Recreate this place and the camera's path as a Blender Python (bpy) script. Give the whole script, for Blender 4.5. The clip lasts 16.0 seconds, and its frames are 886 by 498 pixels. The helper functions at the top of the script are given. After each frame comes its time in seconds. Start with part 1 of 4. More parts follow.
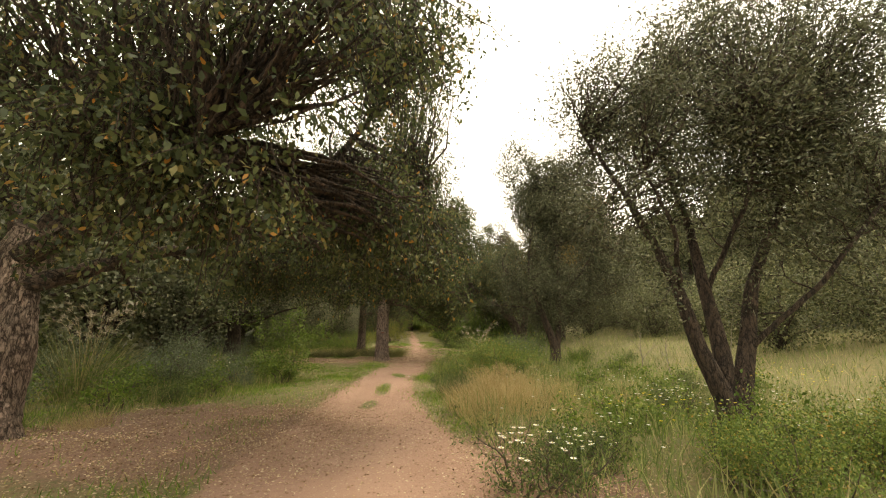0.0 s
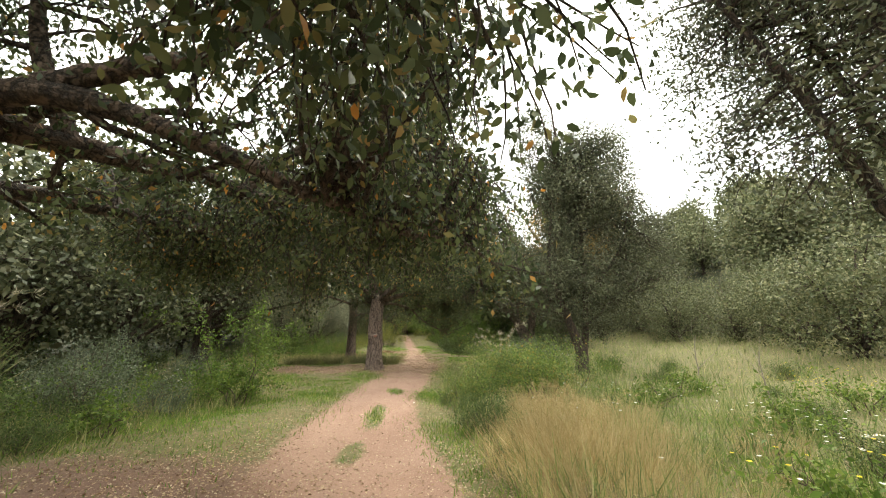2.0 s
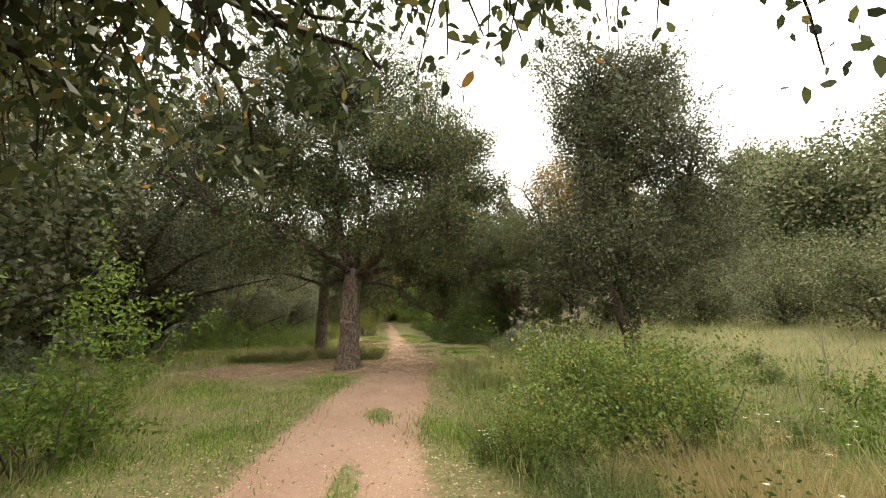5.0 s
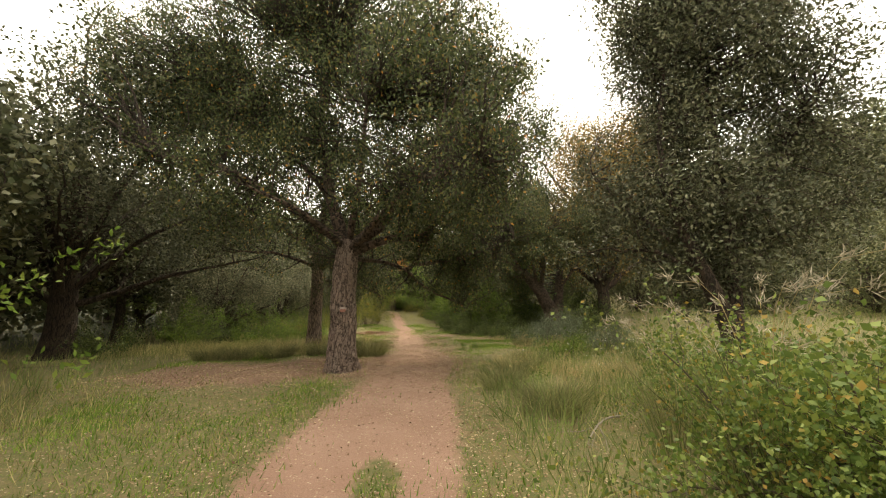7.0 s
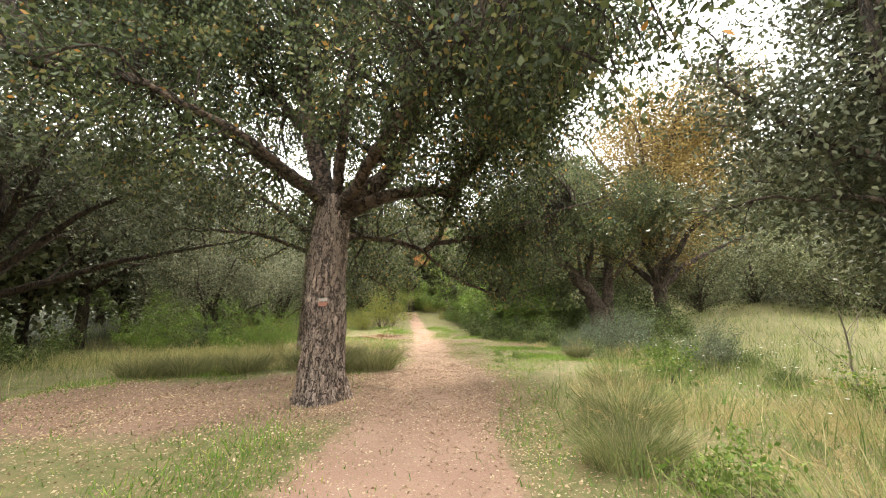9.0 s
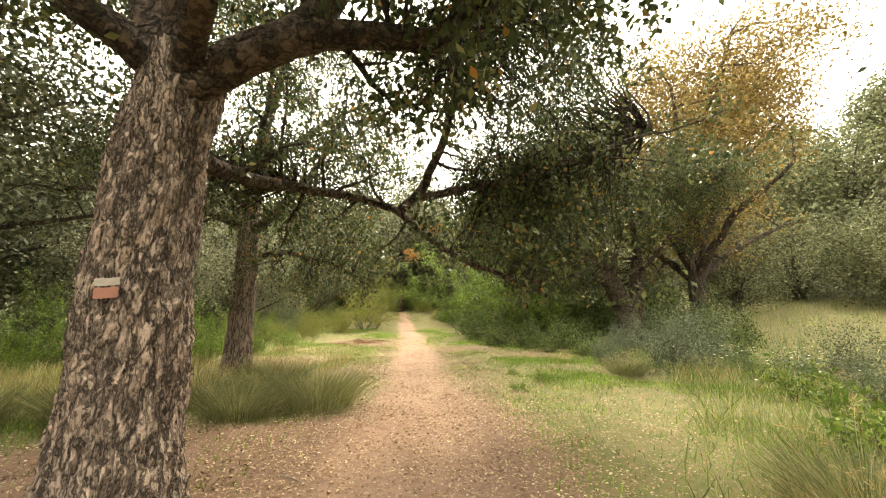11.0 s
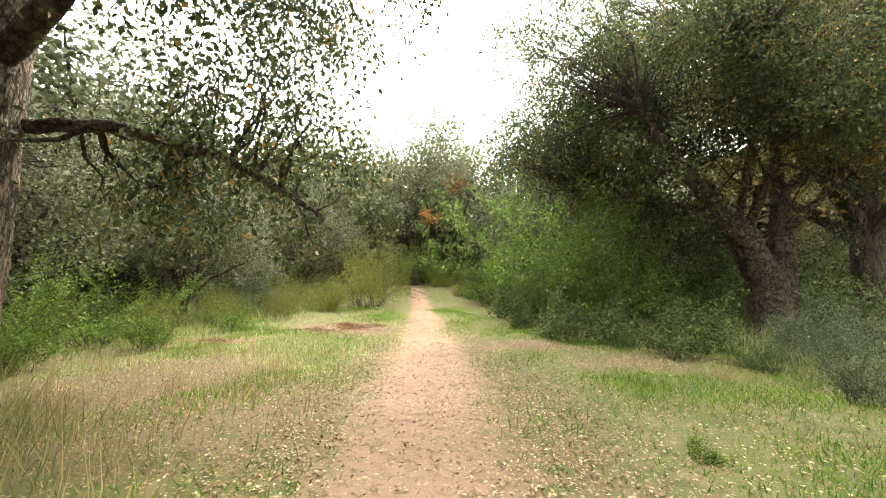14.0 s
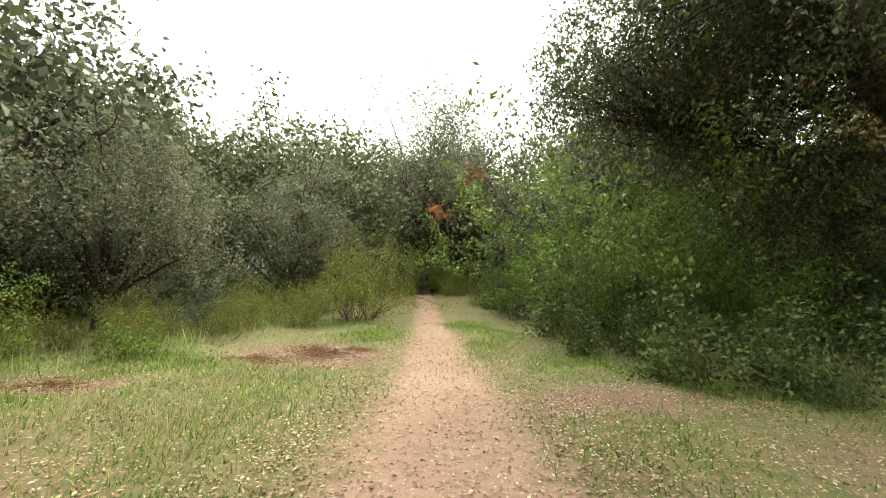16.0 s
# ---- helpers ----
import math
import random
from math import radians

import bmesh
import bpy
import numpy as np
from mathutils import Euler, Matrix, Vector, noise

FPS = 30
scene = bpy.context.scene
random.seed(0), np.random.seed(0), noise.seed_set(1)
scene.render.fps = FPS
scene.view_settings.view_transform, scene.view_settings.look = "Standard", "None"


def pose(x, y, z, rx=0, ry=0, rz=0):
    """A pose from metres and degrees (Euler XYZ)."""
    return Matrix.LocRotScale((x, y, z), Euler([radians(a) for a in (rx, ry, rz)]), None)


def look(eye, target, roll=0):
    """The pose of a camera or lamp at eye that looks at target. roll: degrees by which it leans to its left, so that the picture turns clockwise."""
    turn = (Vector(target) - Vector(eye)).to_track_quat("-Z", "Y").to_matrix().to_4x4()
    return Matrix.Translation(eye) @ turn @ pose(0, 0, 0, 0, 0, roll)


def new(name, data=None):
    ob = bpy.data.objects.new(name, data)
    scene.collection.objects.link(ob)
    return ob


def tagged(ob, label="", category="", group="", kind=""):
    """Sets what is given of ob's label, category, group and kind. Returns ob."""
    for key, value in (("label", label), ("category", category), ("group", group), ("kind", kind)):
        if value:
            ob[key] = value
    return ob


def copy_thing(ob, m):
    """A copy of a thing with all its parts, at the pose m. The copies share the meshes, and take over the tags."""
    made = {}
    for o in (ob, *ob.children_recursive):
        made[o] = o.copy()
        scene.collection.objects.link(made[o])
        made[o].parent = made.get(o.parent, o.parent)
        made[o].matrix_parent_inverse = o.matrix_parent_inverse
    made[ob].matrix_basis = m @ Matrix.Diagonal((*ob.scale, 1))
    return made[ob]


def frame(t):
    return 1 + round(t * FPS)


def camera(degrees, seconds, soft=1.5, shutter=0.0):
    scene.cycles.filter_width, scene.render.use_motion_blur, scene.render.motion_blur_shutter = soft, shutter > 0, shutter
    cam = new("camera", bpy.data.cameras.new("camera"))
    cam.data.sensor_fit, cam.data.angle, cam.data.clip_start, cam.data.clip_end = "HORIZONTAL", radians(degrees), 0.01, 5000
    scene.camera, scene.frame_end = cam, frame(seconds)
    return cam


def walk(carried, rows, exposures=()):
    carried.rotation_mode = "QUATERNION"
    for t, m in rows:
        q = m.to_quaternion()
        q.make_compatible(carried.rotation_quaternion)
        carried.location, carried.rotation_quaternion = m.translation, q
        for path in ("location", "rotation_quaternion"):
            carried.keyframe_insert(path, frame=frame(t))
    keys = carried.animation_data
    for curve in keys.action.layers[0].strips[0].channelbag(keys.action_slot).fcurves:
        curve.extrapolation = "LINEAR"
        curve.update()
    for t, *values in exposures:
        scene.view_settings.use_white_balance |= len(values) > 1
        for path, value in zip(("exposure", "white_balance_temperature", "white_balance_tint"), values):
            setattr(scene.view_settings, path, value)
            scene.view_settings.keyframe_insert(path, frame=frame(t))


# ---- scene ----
cam = camera(97.6, 16.0, 1.1)
PATH = [
    (0.0, (-0.000, -13.809, 1.367), (0.582, -4.070, 3.561), 0.23),
    (0.5, (-0.043, -12.943, 1.376), (0.556, -3.213, 3.605), 0.37),
    (1.0, (-0.097, -12.075, 1.380), (0.625, -2.365, 3.663), 0.27),
    (1.5, (-0.186, -11.220, 1.386), (0.467, -1.527, 3.758), 0.41),
    (2.0, (-0.285, -10.362, 1.384), (0.454, -0.655, 3.668), 0.26),
    (2.5, (-0.394, -9.518, 1.391), (0.335, 0.191, 3.672), 0.36),
    (3.0, (-0.491, -8.677, 1.393), (0.457, 1.009, 3.692), 0.49),
    (3.5, (-0.568, -7.858, 1.405), (0.540, 1.800, 3.747), 0.54),
    (3.7, (-0.578, -7.522, 1.402), (0.663, 2.148, 3.625), 0.24),
    (5.8, (-0.519, -3.963, 1.430), (0.642, 5.799, 3.260), -0.97),
    (6.0, (-0.522, -3.612, 1.434), (0.568, 6.172, 3.190), -0.80),
    (6.5, (-0.550, -2.710, 1.428), (0.501, 7.095, 3.092), -0.80),
    (7.0, (-0.573, -1.787, 1.381), (0.544, 8.002, 3.092), -0.55),
    (7.5, (-0.604, -0.802, 1.346), (0.350, 8.998, 3.093), -0.28),
    (8.0, (-0.607, 0.225, 1.346), (0.172, 10.027, 3.167), -0.36),
    (8.5, (-0.550, 1.251, 1.312), (0.148, 11.069, 3.077), -0.17),
    (9.0, (-0.457, 2.265, 1.301), (0.167, 12.086, 3.075), -0.23),
    (9.2, (-0.416, 2.669, 1.309), (0.254, 12.481, 3.123), -0.04),
    (11.3, (-0.044, 6.924, 1.396), (0.710, 16.742, 3.144), -0.41),
    (11.5, (-0.020, 7.326, 1.409), (0.661, 17.151, 3.139), -0.42),
    (12.0, (0.043, 8.315, 1.421), (0.722, 18.168, 2.991), -0.06),
    (12.5, (0.090, 9.353, 1.408), (0.639, 19.233, 2.852), 0.22),
    (13.0, (0.115, 10.417, 1.430), (0.391, 20.323, 2.766), 0.64),
    (13.5, (0.105, 11.489, 1.369), (0.356, 21.415, 2.558), 0.30),
    (14.0, (0.068, 12.596, 1.355), (0.330, 22.524, 2.517), 0.57),
    (14.5, (0.026, 13.710, 1.334), (0.139, 23.639, 2.522), 0.80),
    (15.0, (0.009, 14.783, 1.309), (0.119, 24.715, 2.468), 0.65),
    (15.5, (0.011, 15.798, 1.288), (0.183, 25.715, 2.562), 0.58),
    (16.0, (0.001, 16.797, 1.279), (0.015, 26.692, 2.722), 0.56),
]
walk(cam, [(t, look(eye, target, roll)) for t, eye, target, roll in PATH], [(0, 0.65, 8800, 7), (0.5, 1.0, 8300, 5), (2.5, 1.1, 6950, 2), (3.5, 1.1, 6900, 2), (6, 0.72, 8300, 5), (6.5, 0.65, 8500, 7), (7.5, 1.1, 7800, 6),
                                                                          (9, 1.8, 7000, 5), (11.5, 1.85, 8500, 1), (13, 1.85, 8000, -3), (14, 1.8, 7300, -4), (15.5, 1.35, 7050, -2), (16, 1.28, 7050, -2)])

# ---- world and light: a bright overcast sky ----
world = bpy.data.worlds.new("world")
scene.world = world
world.use_nodes = True
wn, wl = world.node_tree.nodes, world.node_tree.links
sky = wn.new("ShaderNodeTexSky")
sky.sky_type, sky.sun_disc = "NISHITA", False
sky.sun_elevation, sky.sun_rotation = radians(52), radians(25)
cloud = wn.new("ShaderNodeTexNoise")
cloud.inputs["Scale"].default_value, cloud.inputs["Detail"].default_value = 2.2, 5
ramp = wn.new("ShaderNodeMapRange")
ramp.inputs["From Min"].default_value, ramp.inputs["From Max"].default_value = 0.25, 0.6
ramp.inputs["To Min"].default_value, ramp.inputs["To Max"].default_value = 0.7, 1.0
wmix = wn.new("ShaderNodeMix")
wmix.data_type = "RGBA"
wmix.inputs["B"].default_value = (12.0, 12.2, 12.6, 1)
wl.new(cloud.outputs["Fac"], ramp.inputs["Value"])
wl.new(ramp.outputs["Result"], wmix.inputs["Factor"])
wl.new(sky.outputs["Color"], wmix.inputs["A"])
wl.new(wmix.outputs["Result"], wn["Background"].inputs["Color"])
wn["Background"].inputs["Strength"].default_value = 0.15
sun = new("sun", bpy.data.lights.new("sun", "SUN"))
sun.data.energy, sun.data.angle, sun.data.color = 1.3, radians(14), (1.0, 0.95, 0.86)
sun.matrix_world = look((0, 0, 30), Vector((0, 0, 30)) - 10 * Vector((math.sin(radians(25)) * math.cos(radians(52)), math.cos(radians(25)) * math.cos(radians(52)), math.sin(radians(52)))))


# ---- materials ----
def nodes_of(name, rough=0.8):
    m = bpy.data.materials.new(name)
    m.use_nodes = True
    n, l = m.node_tree.nodes, m.node_tree.links
    n["Principled BSDF"].inputs["Roughness"].default_value = rough
    n["Principled BSDF"].inputs["Specular IOR Level"].default_value = 0.4
    return m, n, l, n["Principled BSDF"]


def ramp_node(n, stops):
    r = n.new("ShaderNodeValToRGB")
    e = r.color_ramp.elements
    while len(e) < len(stops):
        e.new(0.5)
    for k, (pos, col) in zip(e, stops):
        k.position, k.color = pos, (*col, 1)
    return r


def noise_node(n, l, scale, detail=4, stretch=None, rough=0.6):
    t = n.new("ShaderNodeTexNoise")
    t.inputs["Scale"].default_value, t.inputs["Detail"].default_value, t.inputs["Roughness"].default_value = scale, detail, rough
    co = n.new("ShaderNodeTexCoord")
    if stretch:
        mp = n.new("ShaderNodeMapping")
        mp.inputs["Scale"].default_value = stretch
        l.new(co.outputs["Object"], mp.inputs["Vector"])
        l.new(mp.outputs["Vector"], t.inputs["Vector"])
    else:
        l.new(co.outputs["Object"], t.inputs["Vector"])
    return t


def blend_node(n, l, a, b, fac, mode="MIX"):
    m = n.new("ShaderNodeMix")
    m.data_type, m.blend_type = "RGBA", mode
    for sock, v in (("A", a), ("B", b), ("Factor", fac)):
        if isinstance(v, (tuple, float, int)):
            m.inputs[sock].default_value = (*v, 1) if isinstance(v, tuple) else v
        else:
            l.new(v, m.inputs[sock])
    return m.outputs["Result"]


def leaf_material(name, stops, rough=0.5, through_light=0.3, patch=0.25):
    """Leaves: each leaf its own tone, broad patches lighter and darker, some light coming through."""
    m, n, l, p = nodes_of(name, rough)
    geo = n.new("ShaderNodeNewGeometry")
    p.inputs["Specular IOR Level"].default_value = 0.24
    r = ramp_node(n, stops)
    l.new(geo.outputs["Random Per Island"], r.inputs["Fac"])
    big = noise_node(n, l, 0.9, 2)
    tone = n.new("ShaderNodeMapRange")
    tone.inputs["From Min"].default_value, tone.inputs["From Max"].default_value = 0.3, 0.7
    tone.inputs["To Min"].default_value, tone.inputs["To Max"].default_value = 1 - patch, 1 + patch
    l.new(big.outputs["Fac"], tone.inputs["Value"])
    hsv = n.new("ShaderNodeHueSaturation")
    l.new(r.outputs["Color"], hsv.inputs["Color"])
    l.new(tone.outputs["Result"], hsv.inputs["Value"])
    l.new(hsv.outputs["Color"], p.inputs["Base Color"])
    tr = n.new("ShaderNodeBsdfTranslucent")
    l.new(hsv.outputs["Color"], tr.inputs["Color"])
    mix = n.new("ShaderNodeMixShader")
    mix.inputs["Fac"].default_value = through_light
    l.new(p.outputs["BSDF"], mix.inputs[1])
    l.new(tr.outputs["BSDF"], mix.inputs[2])
    l.new(mix.outputs["Shader"], n["Material Output"].inputs["Surface"])
    return m


def bark_material(name, dark, light, scale=9.0, bump=0.9, stretch=(1, 1, 0.28)):
    """Bark with upright, branching fissures between rough plates."""
    m, n, l, p = nodes_of(name, 0.92)
    fine = noise_node(n, l, scale * 5, 6)
    blotch = noise_node(n, l, 2.5, 3)

    def fissures(k, width):
        t = noise_node(n, l, k, 5, stretch, 0.55)
        sub, ab, mr = n.new("ShaderNodeMath"), n.new("ShaderNodeMath"), n.new("ShaderNodeMapRange")
        sub.operation, sub.inputs[1].default_value, ab.operation = "SUBTRACT", 0.5, "ABSOLUTE"
        mr.inputs["From Max"].default_value = width
        l.new(t.outputs["Fac"], sub.inputs[0])
        l.new(sub.outputs["Value"], ab.inputs[0])
        l.new(ab.outputs["Value"], mr.inputs["Value"])
        return mr.outputs["Result"]
    deep, small = fissures(scale, 0.055), fissures(scale * 2.3, 0.06)
    cracks = n.new("ShaderNodeMath")
    cracks.operation = "MULTIPLY"
    l.new(deep, cracks.inputs[0])
    soft_small = n.new("ShaderNodeMath")
    soft_small.operation, soft_small.inputs[1].default_value, soft_small.inputs[2].default_value = "MULTIPLY_ADD", 0.6, 0.4
    l.new(small, soft_small.inputs[0])
    l.new(soft_small.outputs["Value"], cracks.inputs[1])
    plates = ramp_node(n, [(0.3, tuple(c * 0.55 for c in light)), (0.7, light)])
    l.new(fine.outputs["Fac"], plates.inputs["Fac"])
    tinted = blend_node(n, l, plates.outputs["Color"], (light[0] * 0.75, light[1] * 0.62, light[2] * 0.55), blotch.outputs["Fac"])
    l.new(blend_node(n, l, dark, tinted, cracks.outputs["Value"]), p.inputs["Base Color"])
    hsum = n.new("ShaderNodeMath")
    hsum.operation = "MULTIPLY_ADD"
    hsum.inputs[1].default_value = 0.3
    l.new(fine.outputs["Fac"], hsum.inputs[0])
    l.new(cracks.outputs["Value"], hsum.inputs[2])
    b = n.new("ShaderNodeBump")
    b.inputs["Strength"].default_value, b.inputs["Distance"].default_value = bump, 0.08
    l.new(hsum.outputs["Value"], b.inputs["Height"])
    l.new(b.outputs["Normal"], p.inputs["Normal"])
    return m


def plain_material(name, col, rough=0.7):
    m, n, l, p = nodes_of(name, rough)
    t = noise_node(n, l, 30, 4)
    l.new(blend_node(n, l, tuple(c * 0.7 for c in col), col, t.outputs["Fac"]), p.inputs["Base Color"])
    return m


OAK = leaf_material("oak_leaf", [(0.0, (0.033, 0.048, 0.021)), (0.45, (0.075, 0.096, 0.040)), (0.85, (0.140, 0.161, 0.066)), (0.97, (0.247, 0.208, 0.082)), (1.0, (0.496, 0.225, 0.049))], 0.38, 0.4)
OLIVE = leaf_material("olive_leaf", [(0.0, (0.049, 0.060, 0.031)), (0.5, (0.101, 0.109, 0.061)), (1.0, (0.200, 0.197, 0.120))], 0.5, 0.2)
FAR = leaf_material("wood_leaf", [(0.0, (0.060, 0.075, 0.034)), (0.5, (0.128, 0.140, 0.066)), (1.0, (0.230, 0.220, 0.118))], 0.6, 0.2, 0.4)
GREYLEAF = leaf_material("grey_oak_leaf", [(0.0, (0.085, 0.095, 0.055)), (0.5, (0.170, 0.175, 0.105)), (1.0, (0.310, 0.295, 0.195))], 0.6, 0.3, 0.4)
ORANGE = leaf_material("ochre_leaf", [(0.0, (0.13, 0.09, 0.028)), (0.6, (0.245, 0.165, 0.052)), (1.0, (0.37, 0.265, 0.095))], 0.6, 0.25)
DRYLEAF = leaf_material("dry_leaf", [(0.0, (0.35, 0.13, 0.04)), (1.0, (0.5, 0.24, 0.10))], 0.7, 0.3)
BRIGHT = leaf_material("bright_leaf", [(0.0, (0.077, 0.132, 0.022)), (0.6, (0.143, 0.220, 0.039)), (1.0, (0.242, 0.297, 0.066))], 0.5, 0.35)
SHRUB = leaf_material("shrub_leaf", [(0.0, (0.046, 0.078, 0.023)), (0.6, (0.098, 0.143, 0.039)), (1.0, (0.195, 0.221, 0.078))], 0.5, 0.28)
DARKSHRUB = leaf_material("dark_shrub_leaf", [(0.0, (0.040, 0.066, 0.020)), (0.6, (0.094, 0.128, 0.036)), (1.0, (0.190, 0.215, 0.066))], 0.45, 0.22)
BRAMBLE = leaf_material("bramble_leaf", [(0.0, (0.081, 0.135, 0.034)), (0.5, (0.162, 0.230, 0.054)), (0.9, (0.270, 0.311, 0.081)), (1.0, (0.432, 0.270, 0.068))], 0.45, 0.3)
SAGE = leaf_material("sage_leaf", [(0.0, (0.08, 0.10, 0.06)), (0.6, (0.14, 0.17, 0.10)), (1.0, (0.24, 0.26, 0.17))], 0.6, 0.25)
YELLOWISH = leaf_material("yellow_green_leaf", [(0.0, (0.110, 0.132, 0.028)), (0.6, (0.198, 0.209, 0.044)), (1.0, (0.330, 0.308, 0.055))], 0.5, 0.3)
GRASS = leaf_material("green_grass", [(0.0, (0.082, 0.165, 0.022)), (0.55, (0.155, 0.270, 0.040)), (0.85, (0.250, 0.345, 0.066)), (1.0, (0.441, 0.417, 0.128))], 0.55, 0.35)
MEADOW = leaf_material("meadow_grass", [(0.0, (0.104, 0.156, 0.046)), (0.5, (0.195, 0.247, 0.078)), (0.8, (0.312, 0.325, 0.130)), (1.0, (0.520, 0.442, 0.234))], 0.6, 0.35, 0.35)
HAY = leaf_material("hay_grass", [(0.0, (0.149, 0.170, 0.056)), (0.4, (0.272, 0.261, 0.105)), (1.0, (0.520, 0.431, 0.211))], 0.65, 0.3, 0.3)
TUSSOCK = leaf_material("tussock_grass", [(0.0, (0.09, 0.115, 0.04)), (0.5, (0.18, 0.19, 0.075)), (1.0, (0.38, 0.33, 0.18))], 0.6, 0.3, 0.3)
STRAW = leaf_material("straw_grass", [(0.0, (0.29, 0.21, 0.09)), (0.5, (0.43, 0.33, 0.16)), (1.0, (0.58, 0.46, 0.26))], 0.7, 0.3)
HEAP = leaf_material("dead_grass", [(0.0, (0.13, 0.06, 0.035)), (1.0, (0.36, 0.22, 0.12))], 0.8, 0.1)
PLUME = leaf_material("pale_plume", [(0.0, (0.34, 0.28, 0.20)), (1.0, (0.55, 0.49, 0.39))], 0.8, 0.3, 0.1)
LITTER = leaf_material("fallen_leaf", [(0.0, (0.17, 0.10, 0.06)), (0.4, (0.32, 0.21, 0.13)), (0.8, (0.46, 0.34, 0.21)), (1.0, (0.62, 0.52, 0.36))], 0.75, 0.1)
PETAL = leaf_material("petal", [(0.0, (0.8, 0.79, 0.74)), (1.0, (0.85, 0.84, 0.8))], 0.6, 0.25, 0.05)
YPETAL = leaf_material("yellow_petal", [(0.0, (0.75, 0.55, 0.03)), (1.0, (0.8, 0.65, 0.06))], 0.6, 0.25, 0.05)
CORK = bark_material("cork_bark", (0.06, 0.04, 0.032), (0.60, 0.49, 0.42), 12.0, 1.0, (1, 1, 0.27))
# grey-brown bark, its tone lowered to hold the shade on limbs under the crowns
LIMB = bark_material("limb_bark", (0.025, 0.018, 0.014), (0.21, 0.16, 0.125), 10.0, 1.0, (0.5, 0.5, 0.5))
BARK = bark_material("dark_bark", (0.018, 0.013, 0.010), (0.12, 0.09, 0.068), 11.0, 0.8, (1, 1, 0.25))
TWIG = plain_material("twig", (0.11, 0.085, 0.06), 0.9)
DEADWOOD = plain_material("dead_wood", (0.30, 0.26, 0.21), 0.9)
PINK = plain_material("faded_mark", (0.33, 0.15, 0.11), 0.9)
BLAZE = plain_material("white_mark", (0.40, 0.34, 0.30), 0.9)


def ground_material():
    m, n, l, p = nodes_of("earth", 0.95)
    at = n.new("ShaderNodeAttribute")
    at.attribute_name = "cover"
    sep = n.new("ShaderNodeSeparateColor")
    l.new(at.outputs["Color"], sep.inputs["Color"])
    fine, mid, wide = noise_node(n, l, 85, 8, rough=0.8), noise_node(n, l, 6, 6, rough=0.75), noise_node(n, l, 0.7, 3)
    vor = n.new("ShaderNodeTexVoronoi")
    vor.inputs["Scale"].default_value = 30
    co = n.new("ShaderNodeTexCoord")
    l.new(co.outputs["Object"], vor.inputs["Vector"])
    spot, pick, both = n.new("ShaderNodeMath"), n.new("ShaderNodeSeparateColor"), n.new("ShaderNodeMath")
    spot.operation, spot.inputs[1].default_value = "LESS_THAN", 0.32
    l.new(vor.outputs["Distance"], spot.inputs[0])
    l.new(vor.outputs["Color"], pick.inputs["Color"])
    few = n.new("ShaderNodeMath")
    few.operation, few.inputs[1].default_value = "GREATER_THAN", 0.62
    l.new(pick.outputs["Red"], few.inputs[0])
    both.operation = "MULTIPLY"
    l.new(spot.outputs["Value"], both.inputs[0])
    l.new(few.outputs["Value"], both.inputs[1])

    def mask(out, sharp):
        ad = n.new("ShaderNodeMath")
        ad.operation = "MULTIPLY_ADD"
        ad.inputs[1].default_value = 0.9
        l.new(mid.outputs["Fac"], ad.inputs[0])
        l.new(out, ad.inputs[2])
        r = n.new("ShaderNodeMapRange")
        r.inputs["From Min"].default_value, r.inputs["From Max"].default_value = 0.95 - sharp, 0.95 + sharp
        l.new(ad.outputs["Value"], r.inputs["Value"])
        return r.outputs["Result"]

    def two(a, b, tex):
        r = ramp_node(n, [(0.38, a), (0.62, b)])
        l.new(tex.outputs["Fac"], r.inputs["Fac"])
        return r.outputs["Color"]
    soil = blend_node(n, l, two((0.06, 0.05, 0.022), (0.20, 0.19, 0.065), fine), two((0.07, 0.10, 0.028), (0.24, 0.17, 0.09), mid), 0.5)
    dust = blend_node(n, l, two((0.19, 0.105, 0.075), (0.41, 0.255, 0.185), fine), two((0.27, 0.158, 0.112), (0.39, 0.25, 0.185), wide), 0.4)
    litter = two((0.11, 0.06, 0.042), (0.30, 0.185, 0.135), fine)
    c = blend_node(n, l, soil, litter, mask(sep.outputs["Green"], 0.2))
    # woods mask turns the outlying ground a near-black green
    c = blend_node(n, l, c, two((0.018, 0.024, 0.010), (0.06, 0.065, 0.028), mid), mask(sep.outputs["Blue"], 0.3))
    c = blend_node(n, l, c, dust, mask(sep.outputs["Red"], 0.16))
    flake = ramp_node(n, [(0.0, (0.16, 0.095, 0.06)), (0.5, (0.36, 0.25, 0.16)), (1.0, (0.55, 0.45, 0.31))])
    l.new(pick.outputs["Green"], flake.inputs["Fac"])
    off_trail = n.new("ShaderNodeMath")
    off_trail.operation, off_trail.inputs[1].default_value = "MULTIPLY", 0.8
    l.new(both.outputs["Value"], off_trail.inputs[0])
    c = blend_node(n, l, c, flake.outputs["Color"], off_trail.outputs["Value"])
    l.new(c, p.inputs["Base Color"])
    hs = n.new("ShaderNodeMath")
    hs.operation = "MULTIPLY_ADD"
    hs.inputs[1].default_value = 0.35
    l.new(fine.outputs["Fac"], hs.inputs[0])
    l.new(mid.outputs["Fac"], hs.inputs[2])
    b = n.new("ShaderNodeBump")
    b.inputs["Strength"].default_value, b.inputs["Distance"].default_value = 0.6, 0.03
    l.new(hs.outputs["Value"], b.inputs["Height"])
    l.new(b.outputs["Normal"], p.inputs["Normal"])
    return m


EARTH = ground_material()


